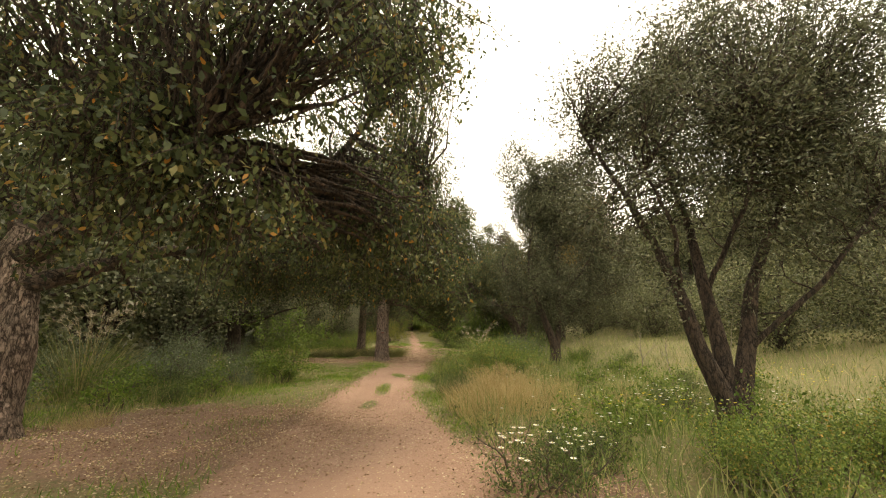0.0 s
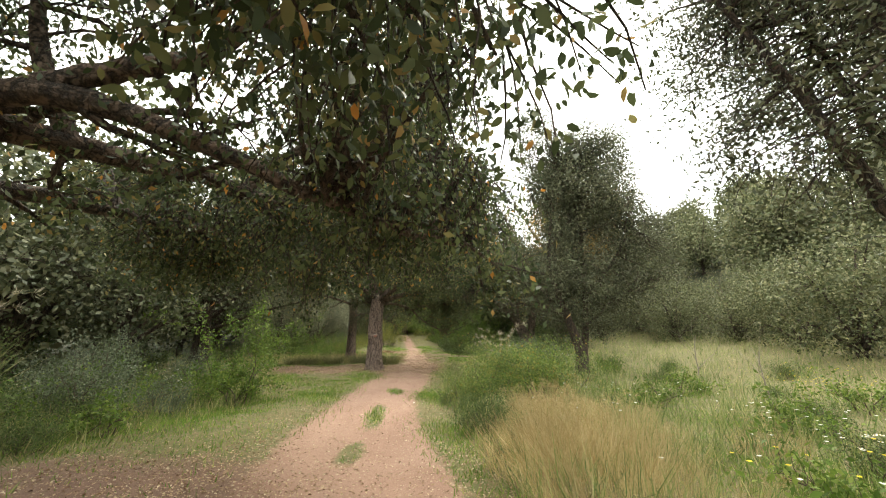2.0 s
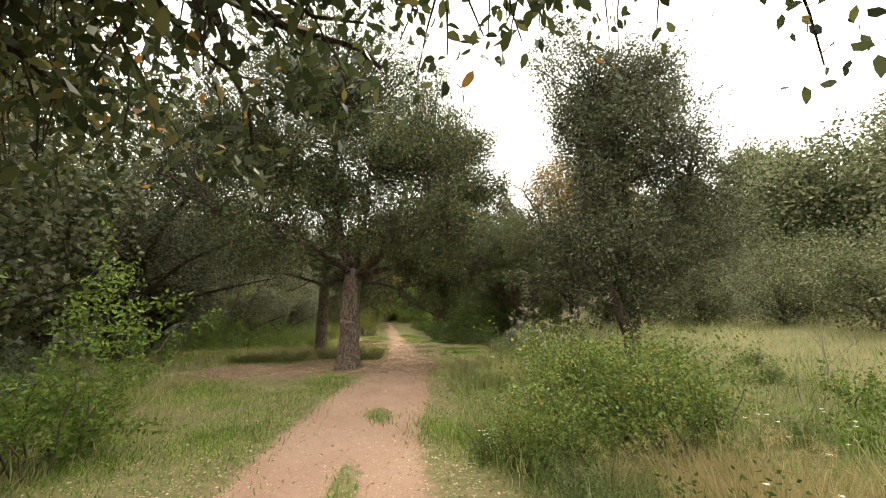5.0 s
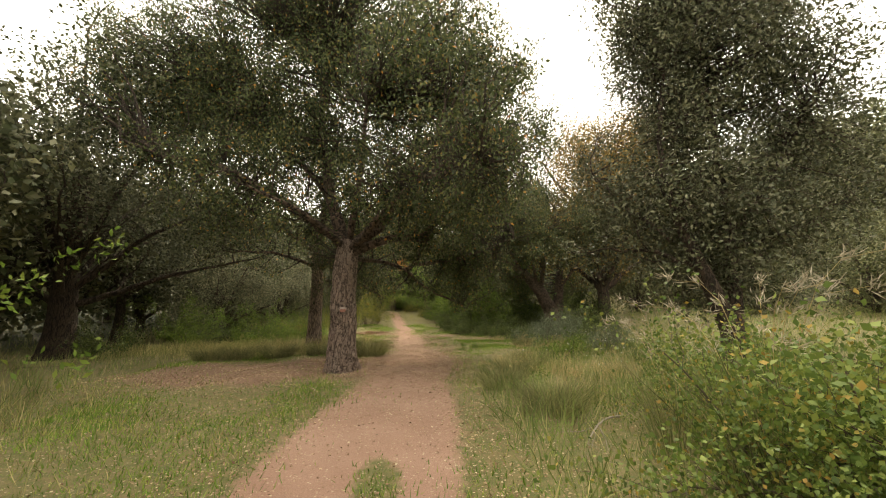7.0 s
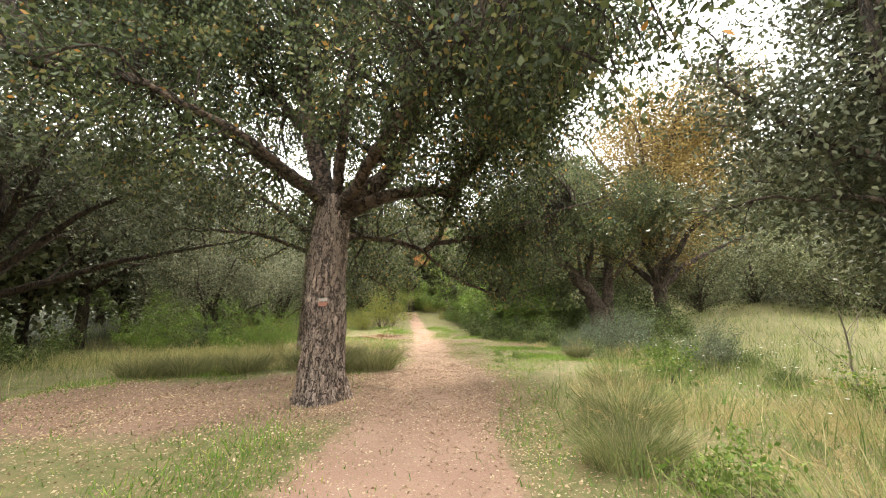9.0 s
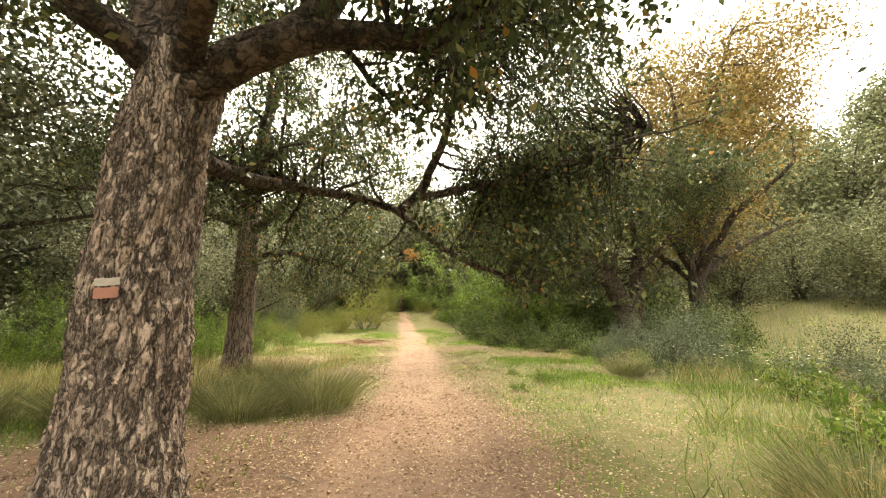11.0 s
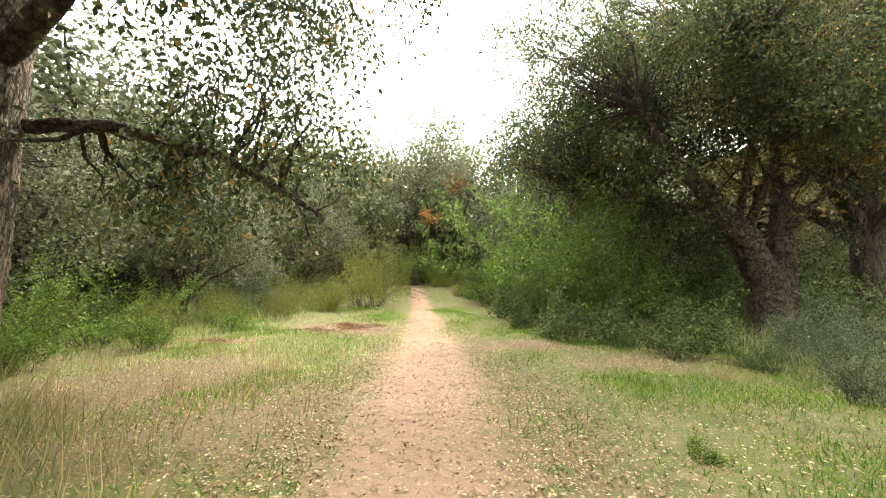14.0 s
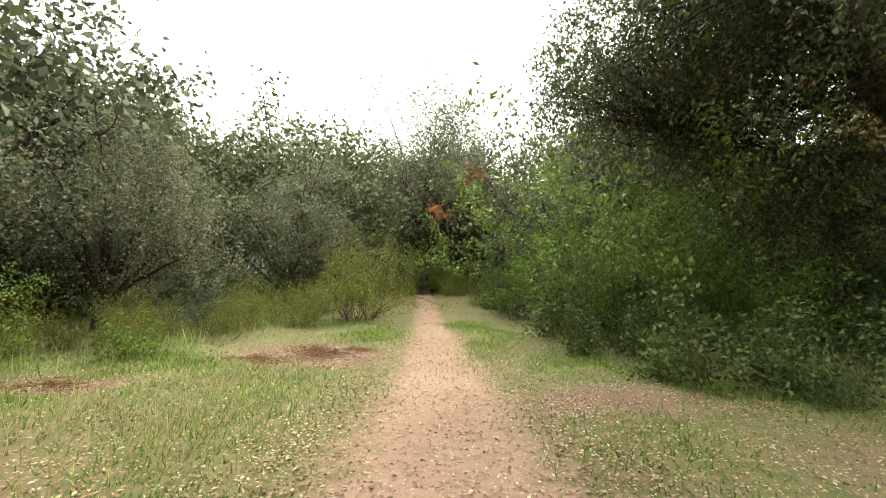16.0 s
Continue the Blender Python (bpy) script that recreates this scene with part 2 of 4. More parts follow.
# ---- mesh helpers ----
def fill(name, verts, faces, mat, smooth=False):
    """A mesh from arrays of points and of faces that all have as many corners."""
    me = bpy.data.meshes.new(name)
    verts, faces = np.asarray(verts, np.float32), np.asarray(faces, np.int32)
    me.vertices.add(len(verts))
    me.vertices.foreach_set("co", verts.ravel())
    k = faces.shape[1]
    me.loops.add(faces.size)
    me.loops.foreach_set("vertex_index", faces.ravel())
    me.polygons.add(len(faces))
    me.polygons.foreach_set("loop_start", np.arange(0, faces.size, k, dtype=np.int32))
    me.update(calc_edges=True)
    if smooth:
        me.polygons.foreach_set("use_smooth", np.ones(len(faces), bool))
    me.materials.append(mat)
    return me


def part(name, me, parent=None, label="", at=None):
    ob = new(name, me)
    if parent:
        ob.parent = parent
    if at is not None:
        ob.matrix_basis = at
    return tagged(ob, label)


def unit(v):
    return v / np.maximum(np.linalg.norm(v, axis=-1, keepdims=True), 1e-9)


def leaf_arrays(pos, axis, length, width, rng, lift=0.08, belly=0.45, flat=None):
    """Kite-shaped, slightly cupped blades: base, two shoulders and tip."""
    n = len(pos)
    axis = unit(axis)
    other = rng.normal(0, 1, (n, 3)) if flat is None else np.tile(np.array([[0, 0, 1.0]]), (n, 1)) + rng.normal(0, flat, (n, 3))
    side = unit(np.cross(axis, other))
    nor = np.cross(side, axis)
    length, width = np.broadcast_to(length, n)[:, None], np.broadcast_to(width, n)[:, None]
    mid = pos + axis * length * belly + nor * length * lift
    v = np.stack([pos, mid + side * width / 2, pos + axis * length, mid - side * width / 2], 1)
    return v.reshape(-1, 3)


def oval_arrays(pos, axis, length, width, rng, lift=0.1):
    """Oval leaves with a point, six corners each, cupped along the midrib."""
    n = len(pos)
    axis = unit(axis)
    side = unit(np.cross(axis, rng.normal(0, 1, (n, 3))))
    nor = np.cross(side, axis)
    length, width = length[:, None], width[:, None]
    out = [pos]
    for sgn, steps in ((1, ((0.3, 0.46), (0.68, 0.40))), (0, ()), (-1, ((0.68, 0.40), (0.3, 0.46)))):
        if sgn == 0:
            out.append(pos + axis * length)
        for f, w in steps:
            out.append(pos + axis * length * f + side * sgn * width * w + nor * length * lift)
    return np.stack(out, 1).reshape(-1, 3)


def leaf_mesh(name, v, mat):
    return fill(name, v, np.arange(len(v)).reshape(-1, 4), mat)


def tube_arrays(pts, radii, seg, rng=None, rough=0.0, start=0):
    """A tapered limb round a line of points, with an uneven, ridged skin."""
    pts, radii = np.asarray(pts, float), np.asarray(radii, float)
    tan = unit(np.gradient(pts, axis=0))
    ref = np.array([1.0, 0.0, 0.0]) if abs(tan[0][0]) < 0.7 else np.array([0.0, 1.0, 0.0])
    u = unit(np.cross(tan, ref))
    w = np.cross(tan, u)
    a = np.arange(seg) * 2 * np.pi / seg
    r = np.repeat(radii[:, None], seg, 1)
    if rough:
        ph = rng.uniform(0, 6.28, 6)
        k = np.arange(len(pts))[:, None] * 0.5
        r = r * (1 + rough * (0.5 * np.sin(3 * a + ph[0] + 0.3 * k) + 0.35 * np.sin(7 * a + ph[1] - 0.7 * k) + 0.3 * rng.normal(0, 1, r.shape)))
    v = pts[:, None] + r[..., None] * (np.cos(a)[None, :, None] * u[:, None] + np.sin(a)[None, :, None] * w[:, None])
    i = np.arange(len(pts) - 1)[:, None] * seg
    j = np.arange(seg)[None]
    q = np.stack([i + j, i + (j + 1) % seg, i + seg + (j + 1) % seg, i + seg + j], -1).reshape(-1, 4)
    return v.reshape(-1, 3), q + start


def tubes_mesh(name, tubes, mat, rng):
    vs, qs, k = [], [], 0
    for pts, radii, seg, rough in tubes:
        v, q = tube_arrays(pts, radii, seg, rng, rough, k)
        vs.append(v), qs.append(q)
        k += len(v)
    return fill(name, np.concatenate(vs), np.concatenate(qs), mat, True)


def smooth_line(ctrl, n):
    """n points on a soft curve through the control points."""
    c = np.asarray(ctrl, float)
    t = np.r_[0, np.cumsum(np.linalg.norm(np.diff(c, axis=0), axis=1))]
    s = np.linspace(0, t[-1], n)
    line = np.stack([np.interp(s, t, c[:, k]) for k in range(3)], 1)
    for _ in range(max(1, n // 10)):
        line[1:-1] = 0.25 * line[:-2] + 0.5 * line[1:-1] + 0.25 * line[2:]
    return line


def grow(rng, p, d, length, r, level, tubes, twigs, wob=0.25, rise=0.05, kids=4, spread=0.9, thin=0.55):
    """A branch that wanders, with side branches; the last ones carry the leaves."""
    n = 6 if level else 5
    pts, d = [np.array(p)], unit(np.asarray(d, float))
    for _ in range(n):
        d = unit(d + rng.normal(0, wob, 3) + np.array([0, 0, rise]))
        pts.append(pts[-1] + d * length / n)
    pts = np.array(pts)
    rad = np.linspace(r, r * (0.4 if level else 0.2), n + 1)
    tubes.append((pts, rad, 6 if level > 1 else 4 if level else 3, 0.0))
    if level == 0:
        twigs.append(pts[1:])
        return
    for _ in range(kids):
        i = rng.integers(2, n + 1)
        out = unit(unit(pts[i] - pts[i - 1]) + unit(rng.normal(0, 1, 3)) * spread)
        grow(rng, pts[i], out, length * rng.uniform(0.45, 0.75), rad[i] * thin, level - 1, tubes, twigs, wob, rise, kids, spread, thin)


def crown_arrays(rng, twigs, count, spread, size, slim=0.45, droop=0.5, where=None):
    pts = np.concatenate(twigs)
    pos = pts[rng.integers(0, len(pts), count)] + rng.normal(0, spread, (count, 3))
    if where:
        pos = pos[clear(pos, where)]
    axis = rng.normal(0, 1, (len(pos), 3)) - np.array([0, 0, droop])
    s = size * rng.uniform(0.7, 1.3, len(pos))
    return leaf_arrays(pos, axis, s, s * slim, rng, 0.1)


def clear(pos, where):
    """True for points that hang out of the walker's way."""
    x, y = pos[:, 0] + where[0], pos[:, 1] + where[1]
    way = np.interp(y, [-14, -8, -3, 1, 6, 12, 17], [0, -0.5, -0.52, -0.6, -0.1, 0.1, 0])
    d = np.abs(x - way)
    return ((d > 1.1) | (pos[:, 2] > 2.2)) & ((d > 4.5) | (pos[:, 2] > 1.6)) | (y > 21)


def sprigs(rng, lumps, limb_points, tubes, twigs, droop, long=0.55, every=4, bare=True):
    """Leafy sprays that fill rounded masses of the crown, one in four tied back to the nearest limb by a thin branch."""
    masses = []
    for cx, cy, cz, rx, ry, rz, n in lumps:
        if n < 250:
            masses.append((cx, cy, cz, rx, ry, rz, n))
            continue
        k = 9 + n // 90
        for i in range(k):
            d = unit(rng.normal(0, 1, 3)) * rng.uniform(0.25, 1) ** 0.5 * 0.72
            f = rng.uniform(0.24, 0.42)
            masses.append((cx + d[0] * rx, cy + d[1] * ry, cz + d[2] * rz, f * rx, f * ry, f * rz, n // k))
    for cx, cy, cz, rx, ry, rz, n in masses:
        for i in range(n):
            d = unit(rng.normal(0, 1, 3))
            p = np.array([cx, cy, cz]) + d * np.array([rx, ry, rz]) * rng.uniform(0, 1) ** 0.42
            out = unit(d * 0.7 + rng.normal(0, 0.5, 3) - np.array([0, 0, droop]))
            q = [p]
            for _ in range(3):
                out = unit(out + rng.normal(0, 0.2, 3) - np.array([0, 0, droop * 0.3]))
                q.append(q[-1] + out * long * rng.uniform(0.2, 0.45))
            q = np.array(q)
            twigs.append(q)
            if bare:
                tubes.append((q, np.linspace(0.008, 0.003, 4), 3, 0.0))
            if i % every == 0 and len(limb_points):
                near = limb_points[np.argmin(((limb_points - p) ** 2).sum(1))]
                w = np.linalg.norm(p - near)
                mids = [near + (p - near) * f + rng.normal(0, 0.035 * w, 3) for f in (0.25, 0.5, 0.75)]
                tubes.append((np.array([near, *mids, p]), np.linspace(0.012 + 0.010 * w, 0.006, 5), 4, 0.0))


def tree(name, seed, trunks, limbs, leaves, leafmat, barkmat, label, category="tree", spread=0.16, size=0.06, slim=0.45, droop=0.5,
         sub=(2, 1.6, 5), rise=0.04, wob=0.28, rough=0.05, trunk_seg=20, sub_gap=0.5, extra=None, where=None, lumps=(), long=0.55, near=(), near_leaves=0, near_size=0.055):
    """A tree: trunks and limbs as (points, radius at the foot, radius at the end); limbs throw side branches, lumps fill the crown."""
    rng = np.random.default_rng(seed)
    top = tagged(new(name), label, category)
    twigs, tubes, skeleton = [], [], []
    for ctrl, r0, r1 in trunks:
        line = smooth_line(ctrl, max(12, int(np.linalg.norm(np.diff(np.array(ctrl, float), axis=0), axis=1).sum() / (0.03 if rough > 0.08 else 0.05)) if rough > 0.03 else 12))
        rad = np.linspace(r0, r1, len(line))
        h = np.linspace(0, 1, len(line))
        rad = rad * (1 + 0.6 * np.exp(-h * 13))
        skeleton.append(line[len(line) // 2:])
        part("trunk", tubes_mesh("trunk", [(line, rad, trunk_seg, rough)], barkmat, rng), top)
    for ctrl, r0, r1 in limbs:
        total = np.linalg.norm(np.diff(np.array(ctrl, float), axis=0), axis=1).sum()
        line = smooth_line(ctrl, max(8, int(total / 0.15)))
        line[1:] += np.cumsum(rng.normal(0, 0.012, (len(line) - 1, 3)), 0)
        rad = np.linspace(r0, r1, len(line))
        skeleton.append(line)
        # cork oak limbs take the darker bark with crown shade in its colour
        part("limb", tubes_mesh("limb", [(line, rad, 12 if rough > 0.03 else 6, rough * 0.8)], LIMB if barkmat == CORK else barkmat, rng), top)
        level, blen, kids = sub
        for i in range(int(len(line) * 0.25), len(line), max(1, int(sub_gap / 0.15))):
            d = unit(unit(line[i] - line[i - 1]) * 0.6 + unit(rng.normal(0, 1, 3)))
            grow(rng, line[i], d, blen * rng.uniform(0.6, 1.2), max(0.012, rad[i] * 0.45), level, tubes, twigs, wob, rise, kids)
        grow(rng, line[-1], line[-1] - line[-2], blen, max(0.012, r1 * 0.9), level, tubes, twigs, wob, rise, kids)
    sprigs(rng, lumps, np.concatenate(skeleton), tubes, twigs, droop, long, 4 if rough > 0.03 else 14, rough > 0.03)
    close = []
    sprigs(rng, near, np.concatenate(skeleton), tubes, close, droop, long, 3)
    if near:
        pts = np.concatenate(close)
        pos = pts[rng.integers(0, len(pts), near_leaves)] + rng.normal(0, 0.07, (near_leaves, 3))
        pos = pos[clear(pos, where)]
        axis = rng.normal(0, 0.8, (len(pos), 3)) - np.array([0, 0, droop])
        size_n = near_size * rng.uniform(0.6, 1.3, len(pos))
        v = oval_arrays(pos, axis, size_n, size_n * 0.52, rng)
        part("bough_foliage", fill("bough_foliage", v, np.arange(len(v)).reshape(-1, 6), leafmat), top)
    if where:
        tubes = [q for q in tubes if clear(q[0], where).all()]
        top.matrix_basis = at(*where)
    tagged(part("branching", tubes_mesh("branching", tubes, BARK, rng), top), kind="stuff")
    part("crown", leaf_mesh("crown", crown_arrays(rng, twigs, leaves, spread, size, slim, droop, where), leafmat), top)
    if extra:
        extra(top, rng, np.concatenate(twigs))
    return top


# ---- the lie of the land ----
def trail_x(y):
    return np.interp(y, [-20, -14, -8, -3, 1, 5, 9, 13, 20, 26, 31, 36, 41, 50], [0.2, 0.0, -0.7, -1.2, -1.15, -0.7, -0.25, 0.0, 0.05, -0.1, -0.45, -0.8, -1.1, -4.5])


def trail_w(y):
    return np.interp(y, [-20, -12, -6, 0, 4, 10, 14, 20, 30, 41], [2.0, 1.9, 1.2, 1.0, 1.1, 1.05, 1.0, 0.98, 0.5, 0.5])


def height(x, y):
    x, y = np.asarray(x, float), np.asarray(y, float)
    z = np.interp(y, [-40, -14, -6, 0, 6, 12, 18, 24, 32, 41, 60], [-0.05, -0.05, -0.15, -0.15, -0.08, 0, 0.05, 0.25, 0.85, 1.9, 2.6])
    s = np.clip(x - 7, 0, None)
    z = z + 0.10 * np.clip(s, 0, 17) * np.clip(s / 8, 0, 1) + 0.6 * np.clip(x - 24, 0, 24) + 0.28 * np.clip(y - 50, 0, 60) + 0.22 * np.clip(-24 - x, 0, 60)
    off = np.clip(np.abs(x - trail_x(y)) - trail_w(y), 0, 1)
    z = z + off * (0.05 + 0.05 * np.sin(1.7 * x + 0.6 * y) * np.sin(1.1 * y - 0.4 * x) + 0.03 * np.sin(4.1 * x + 1) * np.sin(3.7 * y))
    rut = np.abs(np.abs(x - trail_x(y)) - 0.5)
    return z - 0.03 * np.exp(-(rut / 0.22) ** 2) * (np.abs(x - trail_x(y)) < 1.2)


def axis_steps(near0, near1, step, far):
    """Even steps in the middle, growing ones outside."""
    a = list(np.arange(near0, near1 + step / 2, step))
    d = step
    while a[-1] < far:
        d *= 1.22
        a.append(a[-1] + d)
    d = step
    while a[0] > -far:
        d *= 1.22
        a.insert(0, a[0] - d)
    return np.array(a)


def blot(x, y, cx, cy, rx, ry):
    return np.exp(-(((x - cx) / rx) ** 2 + ((y - cy) / ry) ** 2) ** 2)


def cover(x, y):
    """How far the ground is bare trail, lies under fallen leaves, and is darkened near-black in the outlying woods."""
    d = np.abs(x - trail_x(y))
    w = trail_w(y)
    bare = 1 / (1 + np.exp(np.clip((d - w) / np.interp(y, [6, 13], [0.13, 0.24]), -30, 30)))
    isle = blot(x, y, -1.0, -1.6, 0.2, 1.6) + blot(x, y, -1.1, -4.4, 0.22, 0.7) + blot(x, y, -0.75, 2.2, 0.25, 0.7)
    bare = bare * (1 - 0.85 * np.clip(isle, 0, 1))
    bare = bare * np.interp(y, [5, 9, 13, 20, 27], [1.0, 0.58, 0.62, 0.75, 0.95])
    fallen = np.clip(blot(x, y, -4.2, 9.2, 3.4, 2.2) + blot(x, y, -3.4, -7.0, 3.3, 2.6) + 0.9 * blot(x, y, 0.1, 10.5, 1.5, 3.6) + 0.9 * blot(x, y, -1.6, 11.2, 1.6, 1.0) + 0.45 * blot(x, y, 0.5, 17.0, 1.7, 6)
                     + 0.5 * blot(x, y, 4.0, 19.8, 1.8, 1.0) + 0.55 * blot(x, y, -3.4, 17.4, 2.6, 3.2) + blot(x, y, -2.6, 24.3, 1.7, 1.1) + 0.8 * blot(x, y, -5.0, 22.0, 1.1, 0.5) + 0.6 * blot(x, y, 2.4, 21.5, 1.5, 0.7) + blot(x, y, 1.4, -9.5, 1.0, 2.5), 0, 1)
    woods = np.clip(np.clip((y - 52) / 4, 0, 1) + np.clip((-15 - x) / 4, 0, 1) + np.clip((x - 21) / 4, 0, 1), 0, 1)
    return bare, np.clip(fallen, 0, 1), woods


def make_ground():
    gx, gy = axis_steps(-9, 9, 0.15, 700), axis_steps(-15, 32, 0.2, 700)
    X, Y = np.meshgrid(gx, gy)
    v = np.stack([X, Y, height(X, Y)], -1).reshape(-1, 3)
    nx = len(gx)
    i = np.arange((len(gy) - 1) * nx).reshape(-1, nx)[:, :-1].ravel()
    me = fill("ground", v, np.stack([i, i + 1, i + nx + 1, i + nx], 1), EARTH, True)
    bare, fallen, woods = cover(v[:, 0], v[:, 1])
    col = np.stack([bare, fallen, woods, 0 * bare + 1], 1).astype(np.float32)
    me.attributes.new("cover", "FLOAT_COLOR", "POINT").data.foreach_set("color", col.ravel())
    return tagged(new("ground", me), "reddish earth trail through grass and fallen leaves", "ground", kind="structure")


make_ground()


# ---- grass, one sheet of blades to a kind ----
def blades(name, mat, n, x0, x1, y0, y1, want, tall, wide, label, seed, lean=0.35, cat="grass", short=False):
    """Blades scattered over a stretch of the plan where want(x, y) is high."""
    rng = np.random.default_rng(seed)
    x, y = rng.uniform(x0, x1, n), rng.uniform(y0, y1, n)
    keep = rng.uniform(0, 1, n) < want(x, y)
    x, y = x[keep], y[keep]
    pos = np.stack([x, y, height(x, y) - 0.01], 1)
    ax = rng.normal(0, lean, (len(x), 3)) + np.array([0.05, 0, 1])
    hgt = tall(x, y) * rng.uniform(0.45, 1.15, len(x))
    if short:
        w = rng.normal(0, 1, (len(x), 3)) * np.array([1, 1, 0])
        w = unit(w) * (wide * rng.uniform(0.6, 1.3, len(x)))[:, None]
        v = np.stack([pos - w, pos + w, pos + unit(ax) * hgt[:, None]], 1).reshape(-1, 3)
        return tagged(new(name, fill(name, v, np.arange(len(v)).reshape(-1, 3), mat)), label, cat, kind="stuff")
    v = leaf_arrays(pos, ax, hgt, wide * rng.uniform(0.6, 1.3, len(x)), rng, 0.12, 0.4)
    return tagged(new(name, leaf_mesh(name, v, mat)), label, cat, kind="stuff")


def near_fade(x, y):
    d = np.abs(x - trail_x(y))
    return np.clip(6.0 / np.maximum(d, 1) ** 1.1, 0.06, 1)


def clump_noise(x, y, s=1.0):
    return 0.5 + 0.25 * np.sin(2.3 * s * x + 1.3 * np.sin(1.1 * s * y)) + 0.25 * np.sin(1.9 * s * y + 1.7 * np.sin(1.4 * s * x))


def want_right(x, y):
    bare, fallen, woods = cover(x, y)
    edge = np.interp(y, [-14, -6, 0, 5, 9, 12, 16, 22, 26], [1.6, 0.7, 0.5, 0.9, 1.6, 4.2, 5.6, 5.5, 3.5])
    return (1 - bare) * (x > edge) * near_fade(x, y) * (0.5 + 0.5 * clump_noise(x, y))


def want_lawn(x, y):
    bare, fallen, woods = cover(x, y)
    turf = np.clip(blot(x, y, 4.2, 18.0, 2.4, 1.3) + blot(x, y, 3.2, 14.8, 1.3, 1.6) + blot(x, y, 2.4, 23.6, 1.0, 1.6) + 0.9 * blot(x, y, -5.0, 23.4, 2.6, 1.2) + 0.9 * blot(x, y, -4.4, -1.0, 1.3, 3.0), 0, 1)
    return np.clip(1 - bare - 0.85 * fallen, 0.0, 1) * np.maximum(turf * (0.55 + 0.45 * clump_noise(x, y, 2.0)), 0.04 + 0.96 * clump_noise(x, y, 0.8) ** 1.5 * np.clip(1.7 * clump_noise(x + 3, y, 0.37) - 0.1, 0.1, 1)) * np.clip(5 / np.maximum(np.abs(x), 1), 0.2, 1)


def want_tall_left(x, y):
    band = np.clip(blot(x, y, -6, 13.5, 3.6, 1.2) + blot(x, y, -4.4, 14.7, 2.6, 2.0) + blot(x, y, -7.5, 14.5, 4, 2.6) + blot(x, y, -8, 0.5, 4.0, 6) * 0.7 + 0.15 * blot(x, y, -3.4, 17.6, 2.0, 3.0), 0, 1)
    return band * (0.4 + 0.6 * clump_noise(x, y, 1.3))


def want_left_mix(x, y):
    edge = np.interp(y, [-14, -8, -4, 0, 4, 8, 14, 20, 26, 40], [-7.5, -6.5, -4.3, -4.2, -5.5, -7.5, -7.5, -6, -4.5, -4])
    return (x < edge) * near_fade(x, y)


blades("meadow_grass", MEADOW, 150000, 0.4, 24, -14, 30, want_right, lambda x, y: 0.35 + 0.3 * clump_noise(x, y), 0.012, "tall mixed green meadow grass going to seed", 1)
blades("lawn_grass", GRASS, 1000000, -7.5, 6.5, -12, 30, want_lawn, lambda x, y: 0.05 + 0.10 * clump_noise(x, y), 0.0065, "short trodden green grass beside the trail", 2, 0.7, short=True)
blades("hay_grass", HAY, 110000, -13, 0, -8, 19, want_tall_left, lambda x, y: 0.16 + 0.45 * want_tall_left(x, y) + 0.12 * clump_noise(x, y, 2.4), 0.008, "tall pale hay grass behind the oaks", 3)
blades("dry_grass", STRAW, 30000, -8, -1.1, 11, 23, lambda x, y: 0.5 * np.clip(blot(x, y, -3.4, 17.8, 3.0, 3.6) + blot(x, y, -5.5, 13.7, 3.5, 1.2), 0, 1) * clump_noise(x, y, 2.2) ** 2, lambda x, y: 0.32 + 0.25 * clump_noise(x, y), 0.006, "sparse pale dry grass stalks", 6, 0.22)
blades("verge_grass", MEADOW, 60000, -22, -3, -12, 40, want_left_mix, lambda x, y: 0.3 + 0.3 * clump_noise(x, y), 0.014, "rough green grass between the shrubs", 4)


def fallen_leaves():
    rng = np.random.default_rng(9)
    n = 620000
    x, y = rng.uniform(-7.5, 6, n), rng.uniform(-13, 27, n)
    bare, fallen, woods = cover(x, y)
    d = np.abs(x - trail_x(y)) / trail_w(y)
    keep = rng.uniform(0, 1, n) < np.clip(fallen * (0.25 + 0.75 * clump_noise(x, y, 1.7)) + (0.25 + 0.3 * (y > 7)) * np.exp(-((d - 1.25) / 0.45) ** 2) + 0.05 + 0.16 * (y > 4) * clump_noise(x, y, 2.1), 0, 0.9)
    x, y = x[keep], y[keep]
    pos = np.stack([x, y, height(x, y) + rng.uniform(0.004, 0.02, len(x))], 1)
    ax = rng.normal(0, 1, (len(x), 3)) * np.array([1, 1, 0.2])
    s = rng.uniform(0.018, 0.046, len(x))
    v = leaf_arrays(pos, ax, s, s * 0.55, rng, 0.12, 0.5, flat=0.35)
    return tagged(new("fallen_leaves", leaf_mesh("fallen_leaves", v, LITTER)), "dry brown and pale oak leaves strewn on the ground", "leaf litter", kind="stuff")


fallen_leaves()


# ---- the trees ----
def g(x, y):
    return float(height(x, y))


def at(x, y, turn=0, size=1.0):
    return pose(x, y, g(x, y) - 0.03, 0, 0, turn) @ Matrix.Diagonal((size, size, size, 1))


